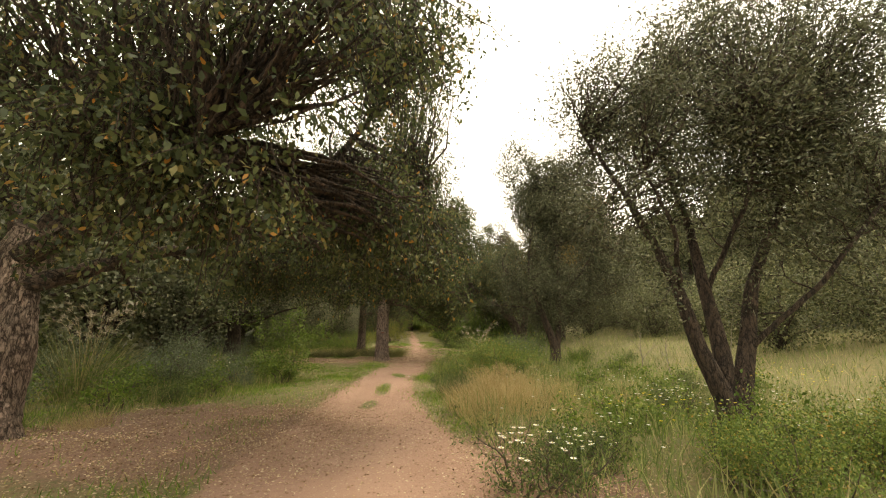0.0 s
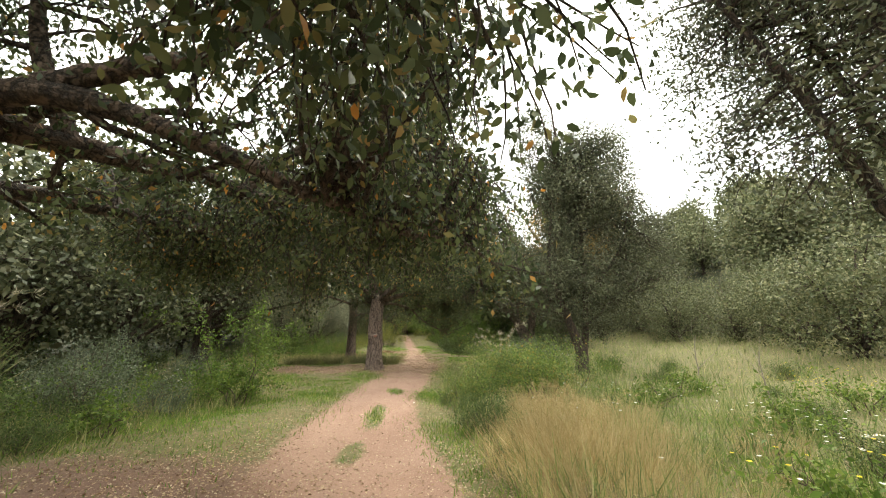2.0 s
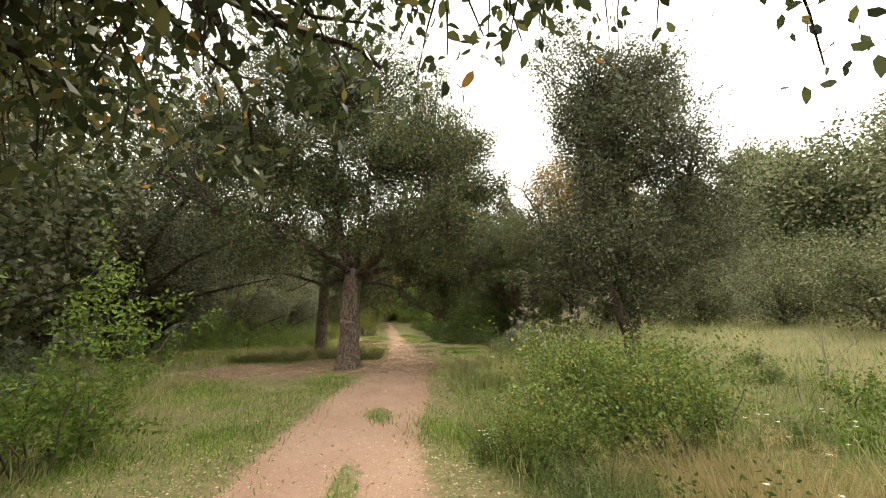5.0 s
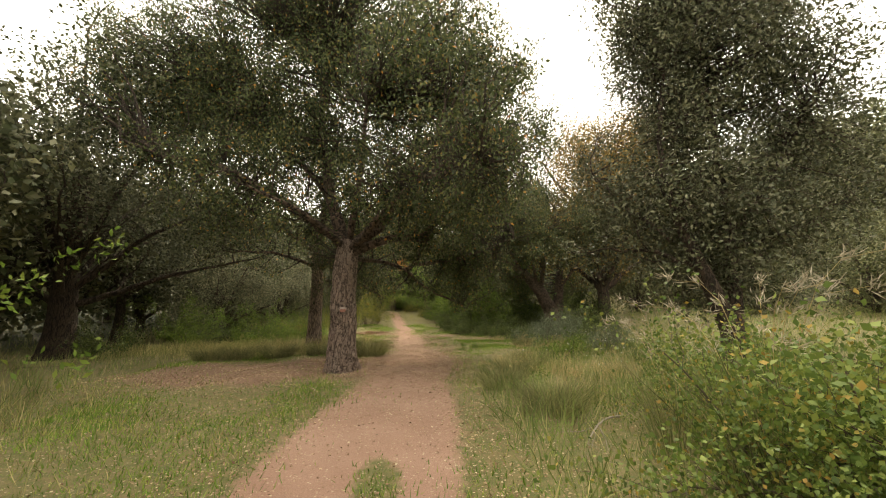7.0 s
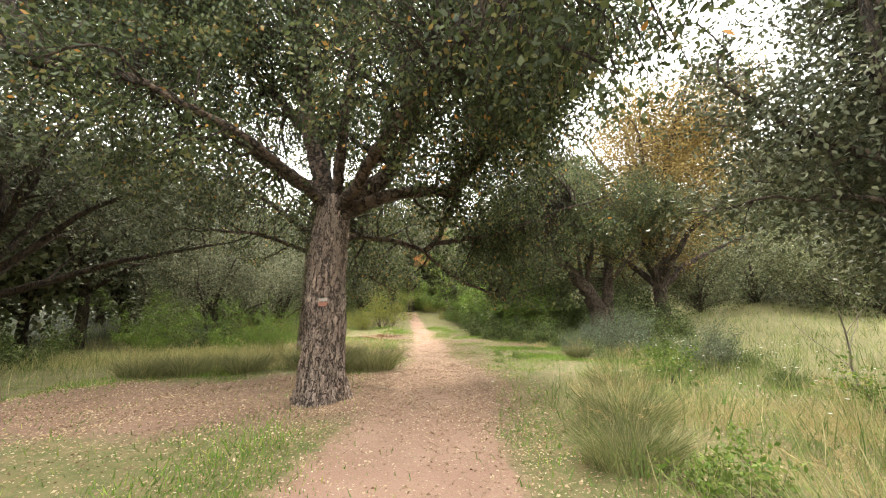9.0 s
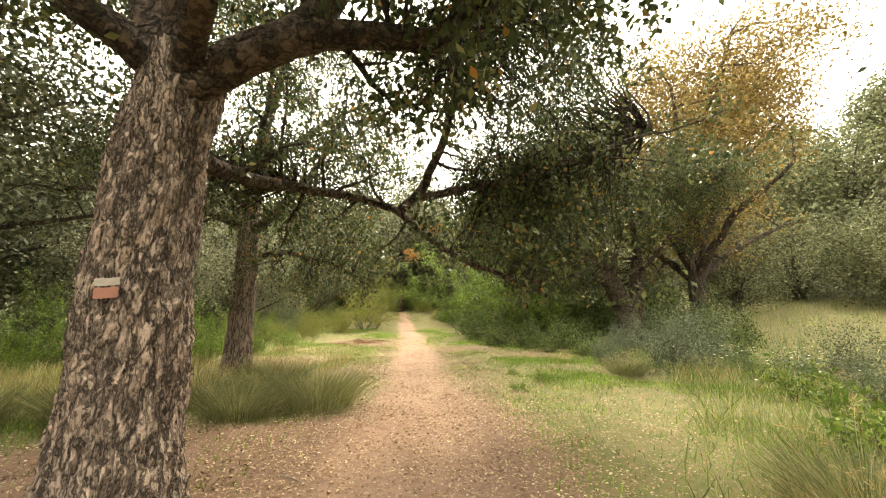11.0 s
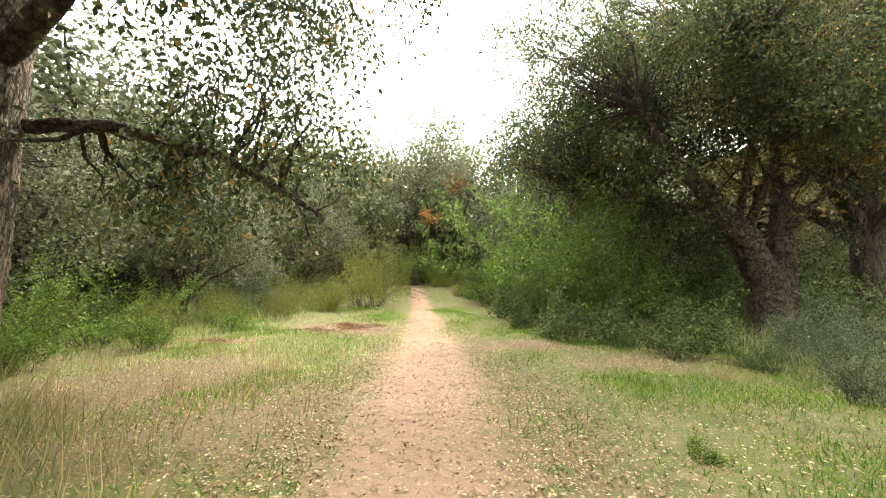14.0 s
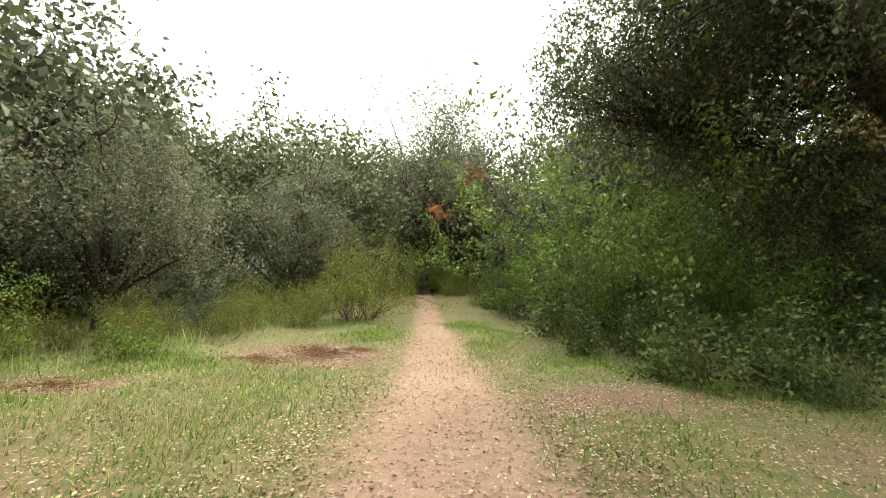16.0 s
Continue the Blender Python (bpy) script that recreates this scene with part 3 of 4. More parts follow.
# great cork oak at the start, whose limbs reach over the trail
tree("cork_oak", 11, [([(0, 0, -0.1), (0.05, 0.1, 1.2), (-0.1, 0.1, 2.4), (0.1, 0.2, 3.1)], 0.42, 0.33)],
     [([(0.1, 0, 2.7), (1.2, 0.1, 3.3), (2.0, 0.4, 3.35), (2.5, 1.2, 3.45), (3.65, 2.2, 3.35), (4.3, 3.2, 3.15), (4.8, 3.7, 3.0)], 0.20, 0.04),
      ([(1.9, 0.3, 3.35), (2.8, 0.2, 3.55), (3.8, 0.3, 3.35), (4.9, 0.5, 2.9), (5.7, 0.8, 2.7), (6.6, 1.2, 2.6)], 0.13, 0.035),
      ([(2.8, 0.2, 3.55), (3.6, 0.2, 3.85), (4.3, 0.15, 3.95), (5.2, -0.3, 4.6), (5.9, -0.5, 5.6)], 0.11, 0.035),
      ([(0.1, 0, 2.2), (0.9, 1.1, 2.9), (1.55, 1.95, 3.2), (2.7, 3.3, 3.2), (3.4, 3.9, 3.1)], 0.16, 0.04),
      ([(2.5, 1.0, 3.45), (2.1, 0.9, 4.6), (1.7, 1.0, 6.2)], 0.11, 0.04),
      ([(3.65, 2.2, 3.35), (4.3, 2.5, 4.2), (5.4, 2.6, 4.6), (6.4, 2.4, 4.4)], 0.09, 0.03),
      ([(0.1, 0.2, 3.0), (0.6, 0.6, 4.6), (1.8, 0.8, 6.0), (3.4, 0.6, 6.8)], 0.18, 0.06),
      ([(0, 0.2, 2.7), (-1.2, 1.0, 3.8), (-2.6, 1.6, 4.6)], 0.16, 0.05),
      ([(1.0, 0, 3.1), (2.4, -1.6, 3.3), (3.6, -2.8, 3.2), (4.8, -3.6, 3.0)], 0.09, 0.03)],
     42000, OAK, CORK, "old cork oak with furrowed bark and limbs arching over the trail", spread=0.11, size=0.085, slim=0.52, droop=0.9, sub=(1, 1.0, 5), rise=-0.03, trunk_seg=44, where=(-6.4, -7.4),
     near=((4.5, -3.4, 3.0, 1.5, 0.8, 0.8, 300), (5.95, -1.9, 2.95, 0.7, 0.7, 0.6, 210), (5.6, -0.4, 3.5, 0.7, 0.8, 0.8, 100), (6.1, 1.0, 3.1, 0.95, 0.8, 0.7, 245), (4.9, 2.8, 3.1, 1.4, 1.1, 0.9, 249), (6.6, 2.6, 3.5, 1.1, 1.0, 0.9, 245),
           (3.1, 3.2, 3.5, 1.6, 1.3, 0.9, 249), (5.3, -0.2, 5.4, 1.0, 1.2, 1.2, 50), (5.2, 0.6, 7.2, 1.3, 1.3, 1.3, 60), (5.4, 2.6, 5.0, 1.5, 1.2, 1.0, 130), (6.2, 2.3, 5.6, 1.0, 1.0, 1.2, 190), (6.2, 2.4, 7.6, 1.1, 1.0, 1.2, 160), (5.3, -3.5, 4.3, 1.5, 0.9, 0.8, 249), (3.1, -3.1, 4.7, 1.6, 1.0, 1.0, 249), (6.2, -2.2, 5.3, 0.9, 0.9, 1.0, 180), (5.0, -2.2, 6.8, 1.7, 1.3, 1.1, 200)), near_leaves=78000, near_size=0.057,
     lumps=((2.0, 4.6, 3.7, 2.9, 1.9, 1.6, 520), (2.4, 0.8, 6.2, 3.0, 2.2, 1.6, 330), (1.5, -1.6, 6.4, 3.4, 2.4, 1.8, 330), (-1, 0.5, 5, 2.5, 2.5, 1.4, 150)))

# many-stemmed tree by the meadow
tree("meadow_tree", 12, [([(0, 0, -0.1), (-0.1, 0, 0.5), (-0.35, 0.1, 1.3), (-0.55, 0.2, 2.4), (-0.9, 0.3, 3.4)], 0.17, 0.07),
                         ([(0.08, 0.1, -0.1), (0.06, 0.1, 0.6), (0.1, 0.2, 1.4), (0.1, 0.4, 2.6), (0.2, 0.7, 3.8)], 0.17, 0.07),
                         ([(0.14, 0, -0.1), (0.22, 0, 0.6), (0.5, 0.05, 1.4), (0.8, 0.1, 2.4), (1.5, 0.2, 3.6)], 0.17, 0.07)],
     [([(-0.9, 0.3, 3.3), (-1.3, 0.4, 4.4), (-1.9, 0.5, 5.6)], 0.07, 0.03), ([(0.2, 0.7, 3.7), (0.2, 1.0, 5.2), (-0.2, 1.0, 6.6)], 0.07, 0.03),
      ([(1.5, 0.2, 3.5), (2.2, 0.3, 4.6), (2.7, 0.4, 5.8)], 0.07, 0.03), ([(0.5, 0, 1.3), (1.4, -0.6, 2.4), (2.4, -0.9, 3.6)], 0.05, 0.03),
      ([(-0.5, 0.2, 2.2), (-0.9, -0.6, 3.2), (-1.5, -0.8, 4.2)], 0.05, 0.025), ([(0.2, 0.4, 2.4), (0.6, -0.5, 4.0), (0.6, -0.8, 5.4)], 0.05, 0.025)],
     105000, OLIVE, BARK, "many-stemmed dark tree with fine grey-green leaves in the meadow", spread=0.13, size=0.078, slim=0.42, droop=0.15, sub=(1, 1.2, 6), rise=0.06, where=(5.25, -7.2),
     lumps=((0.3, 0.2, 5.8, 3.5, 2.6, 2.8, 1700), (2.2, 0.4, 7.0, 3.2, 2.6, 2.8, 900), (3.6, 0.2, 4.6, 1.6, 1.6, 1.4, 200), (2.2, 0, 3.6, 1.6, 1.6, 1.2, 160), (-1.3, 0, 4.0, 1.0, 1.0, 0.9, 90)))

tree("meadow_tree", 13, [([(0, 0, -0.1), (0.0, 0, 0.8), (-0.2, 0, 1.4), (-0.6, 0.1, 2.6), (-0.9, 0.2, 3.8)], 0.19, 0.08), ([(0.08, 0, -0.1), (0.14, 0.04, 0.7), (0.3, 0.1, 1.6), (0.4, 0.2, 2.8), (0.5, 0.3, 4.2)], 0.14, 0.07)],
     [([(-0.9, 0.2, 3.7), (-0.9, 0.2, 4.8), (-0.7, 0.2, 6.2)], 0.07, 0.03), ([(0.5, 0.3, 4.1), (0.3, 0.3, 5.8), (0.0, 0.3, 7.6)], 0.07, 0.03),
      ([(0.4, 0.2, 2.6), (1.4, 0.1, 3.8), (2.4, 0, 5.2)], 0.06, 0.03), ([(0.3, 0.1, 1.6), (1.4, 0.4, 2.4), (2.4, 0.6, 2.8)], 0.05, 0.025),
      ([(-0.9, 0.1, 2.5), (-1.4, 0.8, 3.4), (-1.8, 1.2, 4.2)], 0.05, 0.025), ([(-0.5, 0, 2.0), (-1.1, 0.4, 2.4), (-1.6, 0.6, 2.4)], 0.05, 0.025)],
     105000, OLIVE, BARK, "dark evergreen with a forked trunk at the meadow edge", spread=0.14, size=0.085, slim=0.5, droop=0.3, sub=(1, 1.3, 6), where=(7.0, 6.5, 0, 1.25),
     lumps=((0.6, 0.2, 6.7, 2.4, 1.9, 2.9, 1200), (-1.2, 0.0, 8.6, 0.9, 0.8, 1.4, 120), (-0.1, 0.2, 3.3, 1.5, 1.3, 1.4, 245), (1.6, 0.2, 8.4, 1.0, 0.9, 1.2, 120), (2.8, 0.8, 4.2, 1.5, 1.4, 1.8, 245), (-0.6, 0.9, 3.6, 1.2, 1.2, 1.2, 160), (1.5, 1.0, 3.0, 1.5, 1.4, 1.3, 200), (0.2, 0.6, 2.1, 1.0, 0.9, 0.8, 110)))


# the marked oak and the one behind it
def marks(top, rng, tips):
    for z, h, m, lab in ((1.62, 0.07, PINK, "faded red paint mark"), (1.69, 0.05, BLAZE, "faded white paint mark")):
        a = np.linspace(-1.68, -1.3, 9)
        v = [((0.385) * math.cos(b), 0.02 + 0.385 * math.sin(b), z + dz + 0.006 * math.sin(9 * b)) for dz in (-h / 2, h / 2) for b in a]
        part("paint_mark", fill("paint_mark", v, [(i, i + 1, i + 10, i + 9) for i in range(8)], m), top, lab)


tree("cork_oak", 14, [([(0, 0, -0.1), (0.0, 0, 1.4), (-0.02, 0.05, 2.6), (0.1, 0.1, 3.6)], 0.37, 0.30)],
     [([(0.0, 0.1, 3.3), (-0.5, 0.1, 5.0), (-0.9, 0.2, 7.0), (-1.0, 0.2, 9.5)], 0.20, 0.06),
      ([(0.1, 0.1, 3.4), (1.1, 0.3, 4.2), (1.7, 0.6, 6.0), (2.4, 0.8, 8.2)], 0.19, 0.06),
      ([(0.1, 0.0, 3.2), (1.2, -0.3, 3.6), (2.2, -0.2, 3.7), (2.8, 0.2, 4.6), (3.2, 0.2, 5.4)], 0.14, 0.05),
      ([(0.0, 0.1, 3.4), (-1.6, -0.4, 4.6), (-3.2, -0.8, 5.4), (-4.6, -0.9, 5.6)], 0.15, 0.05),
      ([(-0.4, 0.1, 4.8), (-1.8, 1.0, 6.6), (-3.0, 1.4, 8.0)], 0.11, 0.04), ([(0.1, 0, 3.5), (0.6, -1.2, 5.2), (0.8, -2.0, 6.8)], 0.11, 0.04),
      ([(0.0, 0.1, 3.2), (-0.35, 1.2, 3.15), (-0.25, 2.1, 3.3), (0.2, 3.05, 3.55), (0.95, 3.15, 3.5), (1.75, 2.9, 3.1), (2.22, 2.6, 2.55), (2.8, 2.4, 2.2), (3.4, 2.15, 1.95), (3.75, 1.9, 1.7)], 0.12, 0.025),
      ([(1.8, 2.85, 3.1), (2.2, 2.75, 3.4), (2.45, 2.5, 4.05), (2.7, 2.3, 5.2), (2.9, 2.3, 6.5)], 0.08, 0.03), ([(2.1, 2.8, 3.3), (3.2, 2.25, 3.35), (4.3, 2.0, 3.7), (5.6, 2.2, 4.2)], 0.07, 0.025),
      ([(0.1, 0.0, 3.3), (1.0, -1.4, 3.9), (2.0, -3.2, 4.3), (2.9, -5.0, 4.0)], 0.12, 0.035),
      ([(0, 0.1, 3.4), (-1.0, -1.4, 4.2), (-2.0, -2.2, 4.6)], 0.09, 0.03)],
     255000, OAK, CORK, "tall cork oak beside the trail with a faded paint mark", spread=0.12, size=0.082, slim=0.58, droop=0.7, sub=(1, 1.3, 5), rise=0.0, trunk_seg=110, rough=0.09, extra=marks, where=(-2.1, 9.35),
     lumps=((-0.6, 0.6, 9.6, 7.0, 4.0, 6.4, 3900), (-3.2, -0.6, 5.2, 2.2, 1.8, 1.5, 170), (2.4, -0.3, 5.0, 1.6, 1.5, 1.7, 240), (4.2, 3.6, 8.0, 1.8, 1.8, 2.6, 330), (2.4, -2.8, 7.0, 2.4, 2.2, 2.0, 400), (3.7, -1.4, 5.4, 1.8, 1.7, 1.5, 330), (4.2, -1.2, 7.4, 2.2, 2.0, 1.8, 330), (-6.4, 1.2, 9.8, 3.2, 2.4, 4.2, 900), (4.4, 2.4, 9.0, 2.2, 2.0, 2.6, 380)),
     near=((3.4, 2.65, 3.3, 1.3, 1.0, 1.3, 300), (4.6, 2.85, 3.6, 1.0, 1.0, 1.4, 200), (3.2, 2.65, 5.5, 1.3, 1.2, 1.1, 190), (4.5, 3.2, 5.6, 1.2, 1.1, 1.2, 170), (3.3, 2.2, 2.1, 0.9, 0.6, 0.4, 90), (-0.7, 3.3, 3.9, 1.4, 0.9, 0.8, 190),
           (2.9, -4.8, 4.1, 1.2, 1.1, 0.8, 200), (1.7, -2.8, 4.6, 1.3, 1.2, 0.9, 200)), near_leaves=42000, near_size=0.062)

tree("cork_oak", 15, [([(0, 0, -0.1), (0.03, 0, 1.6), (0.05, 0, 3.2), (0.0, 0, 4.6)], 0.30, 0.23)],
     [([(0.0, 0, 4.2), (0.2, 0, 6.0), (0.5, 0.2, 8.0), (0.6, 0.2, 10)], 0.20, 0.06),
      ([(0, 0, 3.4), (0.9, -0.3, 4.0), (1.7, -0.4, 5.0), (2.4, -0.4, 6.4)], 0.13, 0.04),
      ([(0, 0, 4.2), (-1.6, 0.2, 5.6), (-3.2, 0.2, 6.4)], 0.14, 0.05), ([(0.05, 0, 2.9), (0.9, 0.4, 3.1), (1.9, 0.8, 2.9), (3.0, 1.0, 2.2)], 0.08, 0.03),
      ([(0, 0, 4.4), (0.8, -1.2, 6.4), (1.4, -2.0, 8)], 0.11, 0.04), ([(0, 0, 3.6), (-1.4, -1.2, 4.0), (-2.6, -1.8, 3.9)], 0.09, 0.03),
      ([(0.1, 0, 5.2), (1.6, 0.6, 6.8), (2.8, 0.8, 7.6)], 0.11, 0.04)],
     48000, OAK, CORK, "cork oak with drooping boughs behind the marked one", spread=0.13, size=0.085, slim=0.5, droop=0.9, sub=(1, 1.3, 5), rise=-0.03, trunk_seg=40, where=(-4.3, 16.3),
     lumps=((0.0, 0.2, 8.8, 3.8, 3.0, 3.0, 420), (-2.6, 0, 5.2, 2.0, 2.0, 1.5, 140), (2.2, 0.9, 3.7, 1.2, 1.2, 1.4, 120), (0.7, 1.9, 2.9, 1.0, 1.0, 0.9, 80), (2.2, -0.4, 5.4, 1.8, 1.5, 1.5, 150), (3.0, 1.2, 6.4, 1.7, 1.6, 1.6, 140)))

# leaning giant on the far side of the clearing
tree("leaning_oak", 16, [([(0, 0, -0.1), (-0.2, 0, 1.4), (-0.9, -0.2, 2.6), (-2.2, -0.6, 3.9)], 0.55, 0.26), ([(0.15, 0.05, -0.1), (0.25, 0.1, 0.9), (0.5, 0.2, 2.4), (0.8, 0.4, 4.4)], 0.42, 0.22)],
     [([(-2.2, -0.6, 3.8), (-3.6, -1.4, 4.6), (-4.8, -2.2, 5.4)], 0.18, 0.05), ([(0.8, 0.4, 4.2), (0.6, 0.2, 6.0), (0.2, 0, 8.4)], 0.18, 0.06),
      ([(-0.9, -0.2, 2.7), (-1.0, -1.6, 4.6), (-1.4, -2.8, 6.2)], 0.15, 0.05), ([(0.8, 0.4, 4.2), (2.4, -0.6, 5.6), (3.6, -1.2, 6.6)], 0.14, 0.05),
      ([(-2.2, -0.6, 3.8), (-3.0, -0.2, 5.6), (-3.4, 0, 7.4)], 0.13, 0.05), ([(0.4, 0.2, 2.6), (1.6, -1.0, 4.6), (2.2, -2.2, 6.2)], 0.12, 0.04),
      ([(-1.8, -0.5, 3.4), (-3.0, 0.6, 3.9), (-4.6, 0.4, 4.2)], 0.10, 0.035), ([(-1.2, -0.4, 3.2), (-2.2, -2.2, 5.0), (-2.8, -3.4, 6.4)], 0.10, 0.035)],
     170000, OAK, LIMB, "leaning old oak with a thick forked trunk above the shrubs", spread=0.13, size=0.088, slim=0.5, droop=0.9, sub=(1, 1.6, 5), rise=-0.02, where=(9.6, 23.2),
     lumps=((-1, -1, 7.6, 4.8, 3.6, 3.0, 700), (-2.6, 1, 3.6, 1.6, 1.6, 1.1, 120), (-1.0, 2.2, 3.3, 1.8, 1.6, 1.3, 180), (-6.2, -1.4, 7.8, 1.8, 1.6, 1.5, 150), (-1.8, 3.6, 9.0, 3.2, 2.6, 2.6, 420), (-1.4, 3.6, 11.6, 2.8, 2.4, 2.2, 320), (-6.4, 0.8, 5.6, 1.5, 1.8, 1.5, 220), (-5.2, -0.2, 6.6, 2.0, 2.2, 1.8, 245), (-4.4, 0.8, 5.2, 1.7, 1.8, 1.4, 220), (-3.4, 0.8, 5.8, 2.0, 2.0, 1.6, 245), (1.5, -3.0, 6.6, 2.2, 1.6, 1.2, 245), (-3.2, -3.2, 6.8, 1.8, 1.4, 1.2, 245), (-1.0, -2.6, 5.6, 2.2, 1.2, 1.0, 245)))


def round_limbs(seed, base, top, reach, n):
    """Limbs that rise and spread round a trunk."""
    rng = np.random.default_rng(seed)
    out = []
    for i in range(n):
        a, f = 2.4 * i + rng.uniform(-0.3, 0.3), (i + 0.5) / n
        r, z0, z1 = reach * (1 - 0.55 * f) * rng.uniform(0.8, 1.15), base * (0.7 + 0.5 * f), base + (top - base) * (0.15 + 0.85 * f)
        out.append(([(0, 0, z0), (r * 0.45 * math.cos(a), r * 0.45 * math.sin(a), z0 + (z1 - z0) * 0.6), (r * math.cos(a), r * math.sin(a), z1)], 0.11, 0.03))
    return out


def wood_tree(name, seed, base, top, reach, leaves, size, mat, label, n=8, r=0.2, spread=0.3, extra=None, fill_n=249, low=False):
    mid, tall = (base + top) / 2, (top - base) / 2
    masses = [(0, 0, mid + 0.3, reach, reach, tall, fill_n)]
    rng2 = np.random.default_rng(seed + 100)
    for _ in range(5):
        a = rng2.uniform(0, 6.28)
        masses.append((0.75 * reach * math.cos(a), 0.75 * reach * math.sin(a), mid + rng2.uniform(-0.6, 0.7) * tall, reach * 0.4, reach * 0.4, tall * 0.35, fill_n // 6))
    if low:
        masses.append((0, 0, base + tall * 0.45, reach * 0.95, reach * 0.95, tall * 0.55, fill_n // 2))
    return tree(name, seed, [([(0, 0, -0.3), (0.1, 0.05, base * 0.5), (0, 0, base), (0.1, 0, (base + top) / 2)], r, r * 0.5)], round_limbs(seed, base, top, reach, n), leaves, mat, BARK, label,
                spread=spread, size=size, slim=0.6, droop=0.3, sub=(1, reach * 0.3, 2), sub_gap=1.5, rough=0.02, trunk_seg=10, extra=extra, lumps=masses, long=0.8)


# woods round about: a few kinds, each tree a thing of its own
rng = random.Random(5)
dark_oak = wood_tree("holm_oak", 21, 2.6, 8.2, 3.2, 8500, 0.20, OLIVE, "dark holm oak in the wood beside the trail")
dark_oak.matrix_basis = at(-14.5, 19.5, 0, 1.2)
dark_oak_b = wood_tree("holm_oak", 22, 1.8, 8.5, 3.8, 9500, 0.19, OLIVE, "broad dark holm oak with low limbs", n=10)
dark_oak_b.matrix_basis = at(-10.5, 4.6, 0, 0.85)
wood_tree("holm_oak", 29, 2.2, 9.6, 5.2, 42000, 0.11, OLIVE, "spreading dark holm oak with a thick forked trunk", n=16, r=0.42, fill_n=370).matrix_basis = at(-12.3, 13.3, 40, 1.12)
pale = wood_tree("wood_tree", 23, 0.9, 8.0, 3.6, 11000, 0.23, FAR, "grey-green evergreen tree in the wood", n=10, spread=0.3)
pale.matrix_basis = at(-13.5, 35, 0, 1.1)
pale_b = wood_tree("wood_tree", 24, 0.8, 7.0, 3.0, 10000, 0.23, FAR, "rounded grey-green tree in the wood", n=9, spread=0.3)
pale_b.matrix_basis = at(-5.8, 38.5, 0, 1.04)
grey = wood_tree("grey_oak", 30, 0.9, 8.0, 3.7, 34000, 0.115, GREYLEAF, "fine-leaved grey-green oak behind the clearing", n=12, spread=0.22, fill_n=520)
grey.matrix_basis = at(-10.8, 22.4, 0, 0.85)
for x, y, s in ((-9.0, 27.2, 0.85), (-12.5, 29.5, 1.05), (-7.2, 34.5, 1.0)):
    copy_thing(grey, at(x, y, rng.uniform(0, 360), s))
slope = wood_tree("slope_tree", 27, 0.6, 7.0, 3.0, 4600, 0.30, FAR, "rounded grey-green tree on the wooded slope", n=5, spread=0.35, fill_n=160, low=True)
slope.matrix_basis = at(33, 20)
for x, y, s, k in ((-13, 27, 1.1, 0), (-12, -3, 1.0, 1), (-16, 0, 1.1, 0), (-11, -9, 1.0, 0),
                   (5.6, 35, 0.95, 1), (10, 33, 1.1, 0), (-17, 20, 1.2, 1), (-7.5, -17, 1.0, 0), (4, -19, 1.0, 1)):
    copy_thing((dark_oak, dark_oak_b)[k], at(x, y, rng.uniform(0, 360), s))
for x, y, s, k in ((-13.5, 4, 1.1, 0), (-14.5, 9.5, 1.1, 1), (-17, 16, 1.1, 0), (-14, 32, 1.1, 0), (-18, 27, 1.2, 1), (-9, 40, 1.2, 0), (-14, 40, 1.3, 1), (-20, 36, 1.3, 0), (2.5, 45, 1.1, 1), (6, 42, 1.2, 0), (11, 40, 1.2, 1), 
                   (-4, 51, 1.3, 0), (3, 52, 1.4, 1), (-11, 48, 1.4, 0), (-20, 46, 1.4, 1), (12, 48, 1.4, 0), (-7.5, 50, 1.2, 1), (-0.5, 52, 1.4, 1), (-2.5, 54, 1.4, 0), (1, 49.5, 1.1, 1), (-5, 47.5, 1.0, 1)):
    copy_thing((pale, pale_b)[k], at(x, y, rng.uniform(0, 360), s))
edge_tree = wood_tree("edge_tree", 28, 0.25, 5.8, 3.0, 10500, 0.16, FAR, "olive-brown tree at the far edge of the meadow", n=9, spread=0.25, low=True)
edge_tree.matrix_basis = at(16, 3, 0, 0.8)
for x, y, s in ((18.5, 7.5, 0.9), (17, -3, 0.85), (20, 1.5, 1.0), (20, 13, 0.9), (15.5, -8, 0.75), (19.5, 18, 0.9), (18, 27, 1.0), (22, 22, 1.1), (23, 28, 1.1), (22, 33, 1.1), (24, 15, 1.1), (25, 8, 1.1), (14, 30, 1.0), (17.5, -13, 0.9)):
    copy_thing(edge_tree, at(x, y, rng.uniform(0, 360), s))
for x, y, s in ((-24, 8, 1.3), (-25, 16, 1.3), (-24, 24, 1.3), (-26, 0, 1.3), (-24, 33, 1.4), (-21, 42, 1.3), (-14, 55, 1.3), (-7, 58, 1.3), (0, 60, 1.3), (7, 58, 1.3), (14, 56, 1.3)):
    tagged(copy_thing(slope, at(x, y, rng.uniform(0, 360), s)), "", "", "trees on the slope")
for i in range(40):
    x, y = rng.uniform(23, 50), rng.uniform(-8, 56)
    if x < 26 and y < 20:
        x += 7
    tagged(copy_thing(slope, at(x, y, rng.uniform(0, 360), rng.uniform(0.6, 1.15))), "", "", "trees on the slope")


